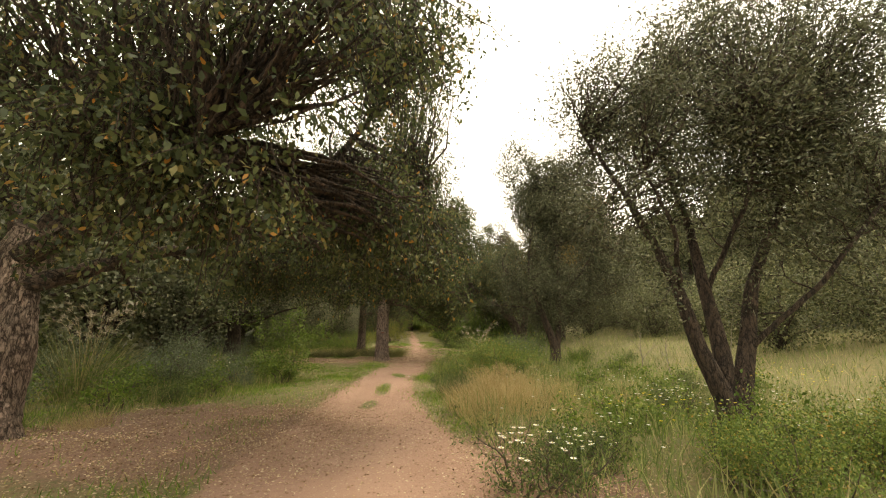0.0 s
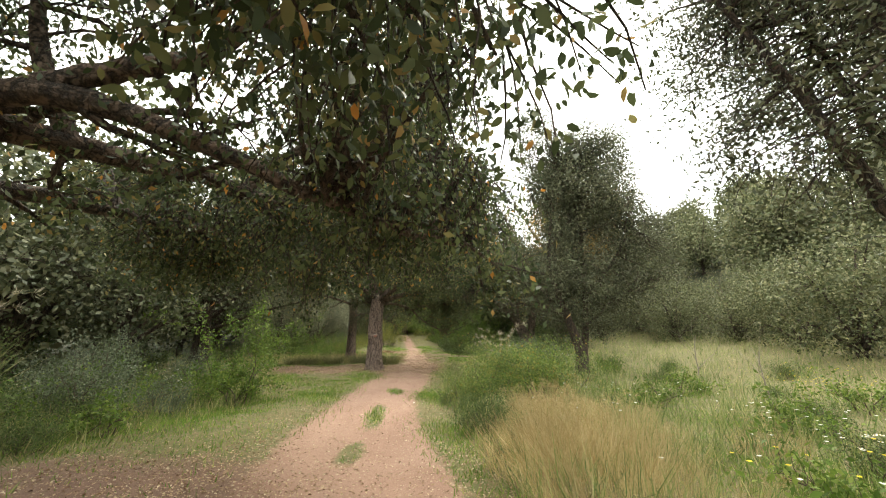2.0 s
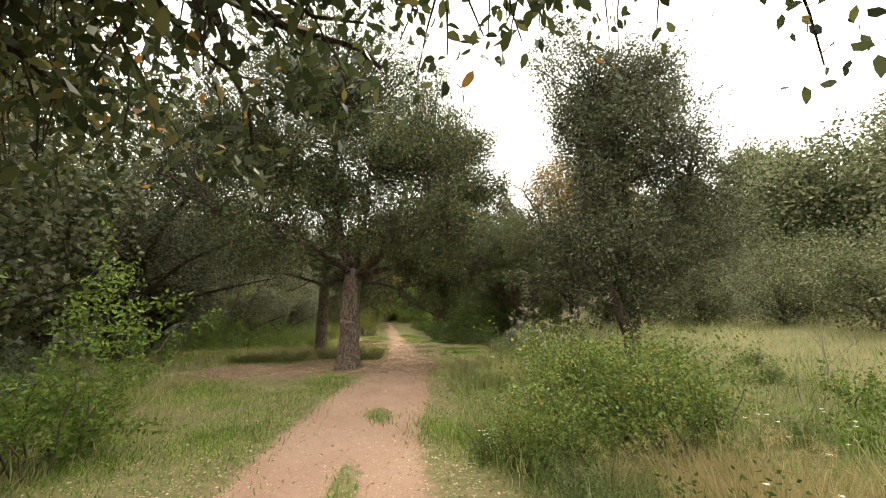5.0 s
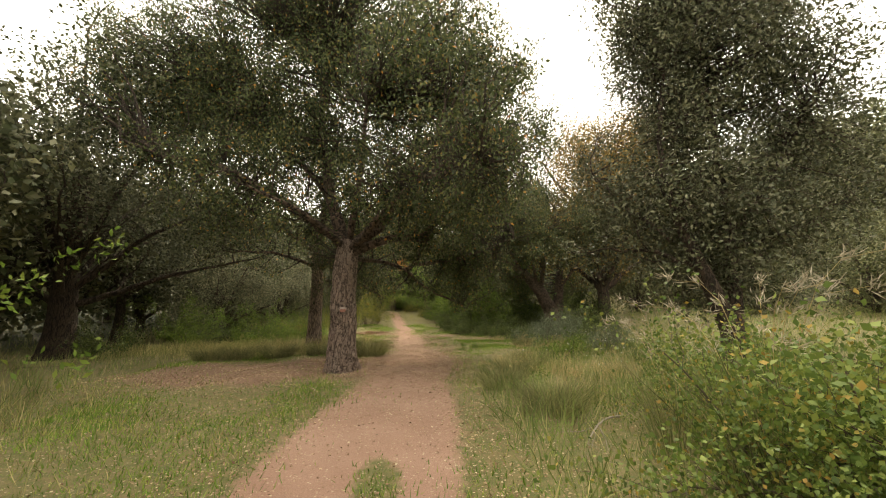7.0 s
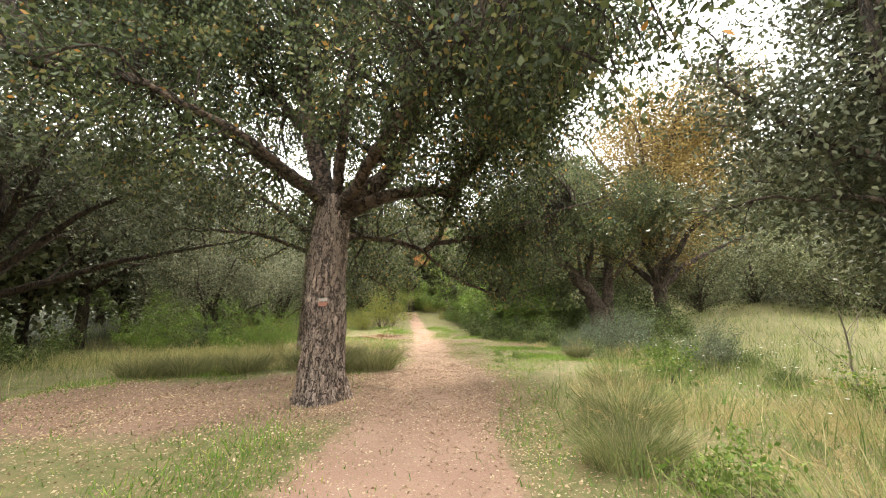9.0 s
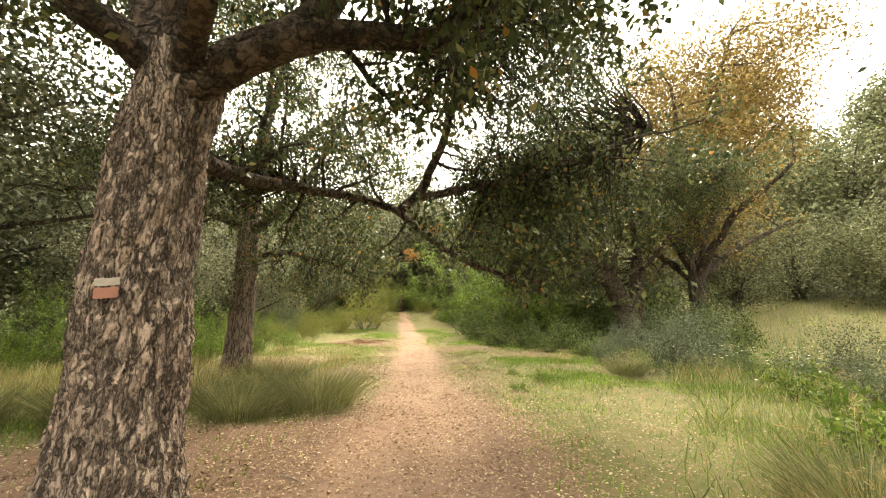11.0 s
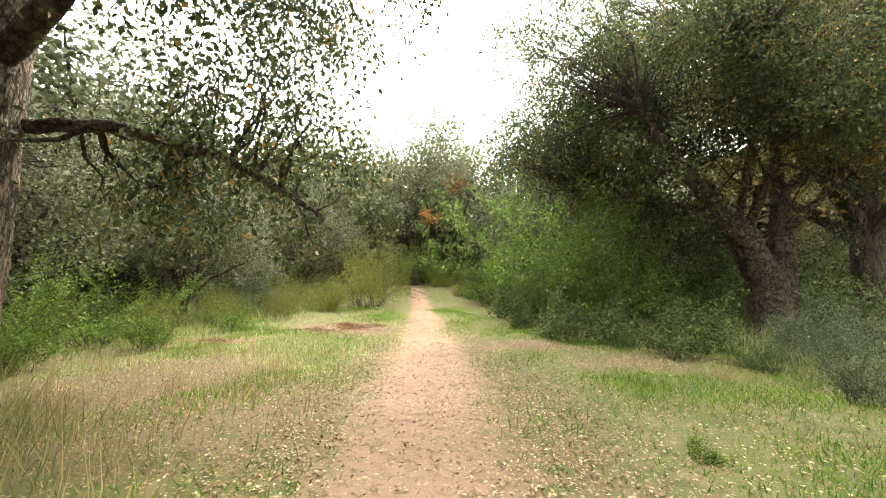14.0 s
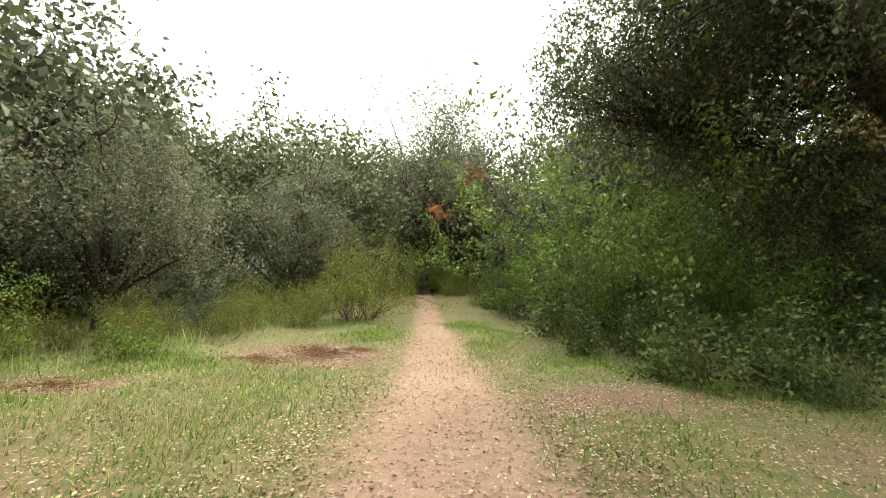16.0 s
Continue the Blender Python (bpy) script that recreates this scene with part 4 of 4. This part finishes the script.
# the tree that closes the trail, with two dead sprays
def dead_sprays(top, r, tips):
    for c in ((0.8, -3.3, 3.6), (2.4, -3.2, 5.6)):
        knots = np.array(c) + r.normal(0, 0.26, (30, 3))
        pos = knots[r.integers(0, 30, 900)] + r.normal(0, 0.07, (900, 3))
        s = r.uniform(0.05, 0.09, 900)
        part("dead_spray", leaf_mesh("dead_spray", leaf_arrays(pos, r.normal(0, 1, (900, 3)), s, s * 0.5, r), DRYLEAF), top, "spray of dead orange leaves")["kind"] = "stuff"


wood_tree("end_oak", 25, 2.4, 10.5, 4.4, 46000, 0.13, GREYLEAF, "tall oak at the trail's end with dead orange sprays", n=14, r=0.3, spread=0.25, extra=dead_sprays, fill_n=500).matrix_basis = at(-1.4, 45, 0, 1.35)
wood_tree("ochre_tree", 26, 1.3, 6.6, 2.5, 80000, 0.065, ORANGE, "tree with ochre dying leaves by the meadow", n=12, spread=0.14, fill_n=1100).matrix_basis = at(13.8, 24.5, 0, 2.2)


# ---- shrubs ----
def shrub(name, seed, rx, ry, h, leaves, size, mat, label, slim=0.5, spread=0.09, stems=16, stemmat=None, upright=1.0, category="shrub", droop=0.0):
    rng2 = np.random.default_rng(seed)
    top = tagged(new(name), label, category)
    tubes, twigs = [], []
    for _ in range(stems):
        a, q = rng2.uniform(0, 6.28), math.sqrt(rng2.uniform(0, 1))
        p = np.array([rx * 0.6 * q * math.cos(a), ry * 0.6 * q * math.sin(a), -0.05])
        d = np.array([rx * q * 0.7 * math.cos(a), ry * q * 0.7 * math.sin(a), h * upright])
        grow(rng2, p, d, h * rng2.uniform(0.4, 1.2), 0.014, 1, tubes, twigs, 0.3, 0.05, 6, 0.8)
    tagged(part("stem_mass", tubes_mesh("stem_mass", tubes, stemmat or TWIG, rng2), top), kind="stuff")
    part("foliage", leaf_mesh("foliage", crown_arrays(rng2, twigs, leaves, spread, size, slim, droop), mat), top)
    return top


def put(proto, spots, group=""):
    """The first spot takes the thing itself, the others take copies."""
    for i, (x, y, s) in enumerate(spots):
        m = at(x, y, rng.uniform(0, 360), s)
        if i == 0:
            proto.matrix_basis = m
        else:
            copy_thing(proto, m)


put(shrub("bramble", 31, 1.1, 1.1, 1.25, 12000, 0.042, BRAMBLE, "tangled bramble with broad green leaves by the trail", 0.75, 0.12, 26), [(2.1, -0.1, 1.0), (2.9, 0.9, 1.0), (1.3, -1.0, 0.6), (3.1, -0.6, 0.9), (3.2, -10.2, 0.55), (4.6, -9.6, 0.6), (3.8, 3.0, 0.8)])
put(shrub("shrub", 32, 0.9, 0.9, 1.0, 5200, 0.06, SHRUB, "bushy green shrub at the trail's edge", 0.45, 0.11, 18), [(0.95, -3.4, 0.6), (6.3, 18.3, 0.65), (5.6, 19.2, 0.7), (7.4, 14.6, 0.75), (4.4, 21.2, 0.6), (1.0, -2.2, 0.65), (1.0, -4.8, 0.45), (-7.2, -3.4, 1.2), (-6.0, -2.6, 1.0), (-8.2, -1.6, 1.3), (-8.4, 1.6, 1.2), (-9.6, -4.4, 1.3), (-5.6, -4.2, 0.8), (7.5, -3, 0.7), (9.2, -0.4, 0.6), (8.6, 3.6, 0.8), (10.6, 6, 0.8), (12, 2, 0.9), (11, -5.4, 0.8), (6.6, 9.6, 0.7), (4.6, -0.6, 0.6), (9.5, 9, 0.9), (8, 12, 0.8)])
put(shrub("sapling", 33, 0.7, 0.7, 2.0, 5500, 0.075, BRIGHT, "bright green young shrub beside the grass", 0.45, 0.08, 9), [(-4.5, 0.0, 0.95), (3.9, 26.6, 1.6), (5.7, 28.2, 2.7), (3.2, 31.0, 2.0), (0.5, 42.6, 0.9), (-2.2, 42.2, 0.9), (0.1, 46.5, 1.2), (-3.4, 43.5, 1.3), (0.9, 43, 1.3), (-1.0, 48, 1.6), (-2.6, 47, 1.4), (-7.2, 19.5, 0.8), (-10.5, 17.5, 0.9), (-6.3, 18.9, 0.6), (-8.3, 18.2, 0.7), (-5.7, 20.8, 0.6), (-9.4, 16.4, 0.6), (4.9, 25.4, 1.3), (5.9, 25.0, 1.7), (7.4, 28.6, 2.9)])
put(shrub("bush", 34, 1.3, 1.3, 1.3, 4000, 0.095, DARKSHRUB, "dense dark green bush under the trees", 0.5, 0.12, 13), [(3.9, 22.3, 0.85), (5.0, 20.4, 0.8), (8.2, 30, 2.2), (11.2, 30.5, 2.4), (13.6, 29.5, 2.2), (10.6, 24.0, 1.1), (3.3, 24.6, 0.8), (4.6, 24.2, 1.0), (6.4, 21.6, 0.95), (8.2, 16.6, 0.7), (3.6, 26.6, 1.2), (8.4, 18.6, 0.65), (10, 25, 1.6), (11.6, 22.6, 1.4), (12.5, 26.5, 1.7), (8, 25.5, 1.5), (9.5, 28.5, 1.8), (10.8, 19.6, 1.0), (2.6, 33.0, 1.2), (1.6, 48, 1.9), (-0.4, 52.5, 2.4), (-3.4, 52, 2.3), (-13, 30, 1.8), (-6, 45, 1.8), (4.5, 45, 1.8), (-9, 36, 1.6), (-13, 34, 1.7), (-12, 24, 1.5), (-15, 5, 1.6), (-14, -1, 1.6), (8, 36, 1.8), (-9, 18.5, 1.0), (-11, 13.5, 1.0), (-9.5, 2.5, 1.0), (-12, 7.5, 1.2), (-8.6, 22.5, 0.9), (-11.5, 0, 1.2), (-6.2, 33.5, 1.2)])
put(shrub("sage_bush", 35, 0.9, 0.9, 1.1, 5000, 0.06, SAGE, "grey-green leafy bush at the meadow edge", 0.42, 0.09, 20), [(6.4, 15.2, 0.95), (7.0, 16.4, 1.1), (5.5, 17.2, 0.6), (7.8, 17.6, 0.8), (7.9, 20.6, 0.95), (8.8, 19.8, 1.0), (7.0, 19.6, 0.7), (7.8, 13.4, 0.9), (4.4, 27.5, 1.5), (-6.8, 27.2, 1.2), (4.8, 30.0, 1.9), (6.6, 11.5, 0.7), (-10.6, 20.4, 1.0), (-8.2, -5.6, 0.9), (-6.4, -2.0, 0.9), (-7.6, -0.8, 1.1), (-5.2, -1.6, 0.6), (-8.8, 0.8, 1.2), (-9.6, -2.6, 1.2), (-7.4, 3.6, 0.8)])
put(shrub("yellow_bush", 36, 1.1, 1.1, 1.2, 6000, 0.06, YELLOWISH, "yellow-green rounded bush beside the clearing", 0.42, 0.1, 24), [(0.7, 40, 0.8), (-2.7, 40, 0.85), (-4.4, 28.6, 1.0), (-5.6, 27.4, 0.9), (-6.8, 25.8, 0.95), (-8.0, 24.4, 0.95), (-9.2, 22.6, 1.0), (-6.0, 29.4, 1.2), (-5.4, 26.6, 0.6), (-6.5, 25.0, 0.65), (-4.8, 31.2, 0.9), (-7.6, 23.4, 0.6), (2.0, 35.0, 1.0)])
put(shrub("tall_yellow_bush", 38, 1.45, 1.3, 2.6, 13000, 0.07, YELLOWISH, "tall rounded yellow-green bush where the trail narrows", 0.42, 0.1, 40), [(-3.0, 30.2, 1.0)])


put(shrub("leafy_weed", 37, 0.45, 0.45, 0.6, 1100, 0.075, BRIGHT, "low leafy green weed among the grass", 0.45, 0.08, 9),
    [(-5.3, -3.2, 1.0), (-6.2, -4.9, 1.1), (-7.4, -2.4, 1.3), (-5.0, -0.6, 0.9), (-6.3, 0.2, 1.2), (-8.3, -4.2, 1.4), (-7.9, 0.2, 1.3), (-5.8, 2.2, 1.0), (2.3, -8.4, 0.9), (3.4, -7.2, 1.0), (4.6, -8.6, 1.0), (6.2, -3.8, 1.1), (5.4, -1.2, 1.0),
     (7.6, 0.8, 1.1), (9.2, -2.6, 1.2), (8.2, 6.6, 1.1), (6.0, 7.4, 1.0), (1.9, 5.2, 0.7), (4.4, 9.8, 1.0), (5.8, 12.0, 0.9), (-6.8, 21.0, 1.2), (-7.6, 18.0, 1.2), (-5.6, 24.0, 0.9), (1.9, 13.8, 0.3), (2.6, 14.6, 0.35), (2.3, 15.9, 0.3)])


# ---- tufts, flowers and dead wood ----
def tuft(name, seed, r, h, n, mat, label, wide=0.008, lean=0.35, plumes=0, wind=0.0, seedmat=None):
    """A clump of long blades that arch outwards; some end in feathery plumes."""
    q = np.random.default_rng(seed)
    top = tagged(new(name), label, "grass")
    a, d = q.uniform(0, 6.28, n), np.sqrt(q.uniform(0, 1, n)) * r * 0.5
    pos = np.stack([d * np.cos(a), d * np.sin(a), 0 * a - 0.02], 1)
    ax = np.stack([np.cos(a) * lean * q.uniform(0.2, 1.6, n), np.sin(a) * lean * q.uniform(0.2, 1.6, n), np.ones(n)], 1) + q.normal(0, 0.12, (n, 3)) + np.array([wind, -0.3 * wind, 0])
    hh = h * q.uniform(0.5, 1.1, n)
    low = leaf_arrays(pos, ax, hh * 0.6, wide * 1.2, q, 0.05, 0.5)
    mid = pos + unit(ax) * (hh * 0.5)[:, None]
    up = leaf_arrays(mid, unit(ax) + np.stack([np.cos(a), np.sin(a), 0 * a - 0.3], 1) * lean * 0.9, hh * 0.55, wide, q, 0.08, 0.3)
    tagged(part("blade_mass", leaf_mesh("blade_mass", np.concatenate([low, up]), mat), top), kind="stuff")
    for i in range(plumes):
        a, l = q.uniform(0, 6.28), q.uniform(0.15, 0.5)
        top_p = np.array([l * math.cos(a), l * math.sin(a), h * q.uniform(1.0, 1.35)])
        line = smooth_line([(0, 0, 0), top_p * np.array([0.4, 0.4, 0.6]), top_p, top_p + np.array([0.25 * math.cos(a), 0.25 * math.sin(a), -0.02])], 9)
        stalk = part("stalk", tubes_mesh("stalk", [(line, np.linspace(0.0035, 0.0015, 9), 3, 0)], STRAW, q), top)
        k = 60
        base = line[q.integers(5, 9, k)] + q.normal(0, 0.02, (k, 3))
        part("plume", leaf_mesh("plume", leaf_arrays(base, q.normal(0, 0.6, (k, 3)) + unit(line[-1] - line[-4]), q.uniform(0.05, 0.1, k), 0.007, q), seedmat or STRAW), stalk, "feathery pale seed head")["kind"] = "stuff"
    return top


put(tuft("straw_tuft", 41, 1.9, 0.95, 620, STRAW, "dry golden straw grass in the meadow", 0.0055, 0.26, 6, 0.3), [(1.5, -6.1, 0.8), (1.3, -5.5, 0.95), (1.8, -4.9, 0.85), (2.7, -5.5, 0.6), (2.0, -5.6, 0.95), (2.2, -6.4, 0.55), (1.2, -6.8, 0.5), (3.3, -4.6, 0.6), (2.9, -6.8, 0.45), (1.6, -4.0, 0.7), (2.0, -3.9, 0.85), (2.4, -3.2, 0.85), (2.1, -2.6, 0.8), (2.8, -2.3, 0.75), (2.2, -1.7, 0.65), (1.7, -3.2, 0.65), (2.5, -4.7, 0.8), (3.2, -3.6, 0.7), (3.9, -2.6, 0.65), (1.5, -4.6, 0.6), (4.4, -5.2, 0.55), (2.4, -2.2, 0.6), (2.6, 5.0, 0.65), (3.2, 7.2, 0.6), (2.4, 8.2, 0.65), (4.2, 6.4, 0.7), (5.0, 3.0, 0.7), (5.2, 16.2, 0.5), (6.0, 14.2, 0.6), (7.0, 12.4, 0.6), (4.6, 18.6, 0.35), (-5.4, -6.6, 0.45), (-4.2, -11.0, 0.5)])
put(tuft("grass_tuft", 42, 1.0, 0.75, 1300, TUSSOCK, "big arching tuft of green and straw grass", 0.007, 0.5, 3), [(-1.6, 12.9, 1.0), (-2.5, 12.2, 0.8), (-3.3, 12.8, 0.8), (-2.6, 13.9, 0.9), (-4.6, 12.3, 0.8), (-5.8, 12.0, 0.8), (4.9, 15.4, 0.65), (1.7, 4.0, 0.8), (1.5, 6.0, 0.7), (2.0, 7.0, 0.8), (3.0, 9.0, 0.8), (1.4, -1.8, 0.6), (-6.6, 11.6, 0.7)])
put(tuft("plume_grass", 43, 0.5, 1.2, 170, TUSSOCK, "tall clump of reed grass with pale plumes", 0.007, 0.3, 7, 0.0, PLUME), [(-8.5, -2.7, 1.55), (-7.4, -4.4, 0.9), (2.3, 1.1, 0.8), (2.4, 2.3, 0.7)])


def flower_bush(name, seed, r, h, blooms, label):
    top = shrub(name, seed, r, r, h, 3200, 0.04, SHRUB, label, 0.4, 0.07, 18, category="flowering shrub")
    q = np.random.default_rng(seed + 1)
    for _ in range(blooms):
        a, d = q.uniform(0, 6.28), math.sqrt(q.uniform(0, 1)) * r * 1.05
        c = np.array([d * math.cos(a), d * math.sin(a), h * q.uniform(0.75, 1.05) - 0.25 * d])
        turn = np.arange(5) * 1.2566
        ax = np.stack([np.cos(turn), np.sin(turn), 0 * turn + 0.35], 1)
        bloom = part("bloom", leaf_mesh("bloom", leaf_arrays(np.tile(c, (5, 1)), ax, 0.035, 0.036, q, 0.1, 0.6, flat=0.1), PETAL), top, "white five-petalled flower")
        ax2 = np.stack([np.cos(turn), np.sin(turn), 0 * turn + 1.2], 1)
        part("flower_centre", leaf_mesh("flower_centre", leaf_arrays(np.tile(c + np.array([0, 0, 0.006]), (5, 1)), ax2, 0.012, 0.008, q), YPETAL), bloom, "yellow centre")
    return top


put(flower_bush("rockrose", 51, 0.5, 0.62, 24, "white-flowered rockrose bush at the trail's edge"), [(1.25, -9.6, 1.0), (1.9, -9.0, 0.8), (4.9, -6.3, 0.9), (-6.4, 0.9, 0.9), (-7.0, 1.8, 0.9), (0.75, -0.4, 0.6)])


def wild_flowers(name, mat, seed, spots, n, label):
    """Small blossoms scattered through the grass."""
    q = np.random.default_rng(seed)
    out = []
    for cx, cy, r, zz in spots:
        x, y = cx + q.normal(0, r, n), cy + q.normal(0, r, n)
        base = np.stack([x, y, height(x, y) + zz * q.uniform(0.7, 1.15, n)], 1)
        for k in range(5):
            ax = np.stack([np.full(n, math.cos(1.2566 * k)), np.full(n, math.sin(1.2566 * k)), np.full(n, 0.35)], 1)
            out.append(leaf_arrays(base, ax, 0.026, 0.022, q, 0.1, 0.6, flat=0.15))
    return tagged(new(name, leaf_mesh(name, np.concatenate(out), mat)), label, "wildflowers", kind="stuff")


wild_flowers("white_flowers", PETAL, 61, ((3.2, -8.4, 0.8, 0.5), (5.2, -5.8, 1.0, 0.5), (6.6, -7.6, 1.2, 0.5), (4.0, -2.0, 1.5, 0.5), (6.6, 13.2, 0.8, 0.7), (7.2, 11.4, 1.0, 0.6), (-7.2, 0.6, 0.8, 0.7), (5.5, 8, 1.6, 0.5)), 38, "small white blossoms dotted through the meadow")
wild_flowers("yellow_flowers", YPETAL, 62, ((9.5, -1.5, 0.5, 0.5), (11, 0.5, 0.9, 0.5), (9.8, -3.8, 0.7, 0.5), (-6.5, 24.8, 0.8, 0.7), (3.4, -7.6, 0.7, 0.5)), 40, "yellow blossoms dotted through the grass")


def dead_stick(seed, h, label):
    q = np.random.default_rng(seed)
    top = tagged(new("dead_sapling"), label, "dead tree")
    tubes, twigs = [], []
    grow(q, (0, 0, -0.1), (0.1, 0, 1), h, 0.025, 2, tubes, twigs, 0.16, 0.02, 4, 0.9, 0.5)
    main, rest = tubes[:1], tubes[1:]
    part("stem", tubes_mesh("stem", main, DEADWOOD, q), top)
    for k in range(0, len(rest), 5):
        part("twig", tubes_mesh("twig", rest[k:k + 5], DEADWOOD, q), top)
    return top


put(dead_stick(71, 1.7, "bare grey dead sapling standing in the meadow"), [(9.6, 3.0, 1.0), (8.0, -1.5, 0.8), (7.0, -5.4, 0.9), (7.4, 9.0, 1.0)])


def fallen_branch(seed, label):
    """A dead branch that lies on the ground."""
    q = np.random.default_rng(seed)
    top = tagged(new("fallen_branch"), label, "dead branch")
    tubes, twigs = [], []
    grow(q, (0, 0, 0.05), (1, 0, 0.12), 1.5, 0.02, 2, tubes, twigs, 0.14, -0.01, 4, 0.5, 0.55)
    for k in range(0, len(tubes), 6):
        part("limb" if k == 0 else "twig", tubes_mesh("twig", [(np.maximum(t[0], np.array([-9, -9, 0.01])), *t[1:]) for t in tubes[k:k + 6]], DEADWOOD, q), top)
    return top


put(fallen_branch(72, "dry bare branch lying in the undergrowth"), [(2.0, -0.6, 1.0), (2.6, 3.8, 1.0), (3.0, -9.6, 0.8), (-0.9, 10.0, 0.4)])


def hay_heap(seed, r, label):
    q = np.random.default_rng(seed)
    n = 1500
    x, y = q.normal(0, r * 0.5, n), q.normal(0, r * 0.3, n)
    z = 0.18 * np.exp(-(x / r) ** 2 - (y / r * 1.6) ** 2) * (0.5 + 0.5 * np.sin(9 * x + 4) * np.sin(11 * y)) * q.uniform(0.1, 1, n)
    pos = np.stack([x, y, np.maximum(z, 0.01)], 1)
    return tagged(new("hay_mound", leaf_mesh("hay_mound", leaf_arrays(pos, q.normal(0, 1, (n, 3)) * np.array([1, 1, 0.25]), q.uniform(0.08, 0.2, n), 0.010, q), HEAP)), label, "hay heap")


put(hay_heap(73, 0.75, "low heap of reddish dead grass on the lawn"), [(-2.5, 24.7, 1.1), (-3.2, 23.8, 0.7), (-1.7, 25.0, 0.6), (-5.0, 22.0, 0.8)])
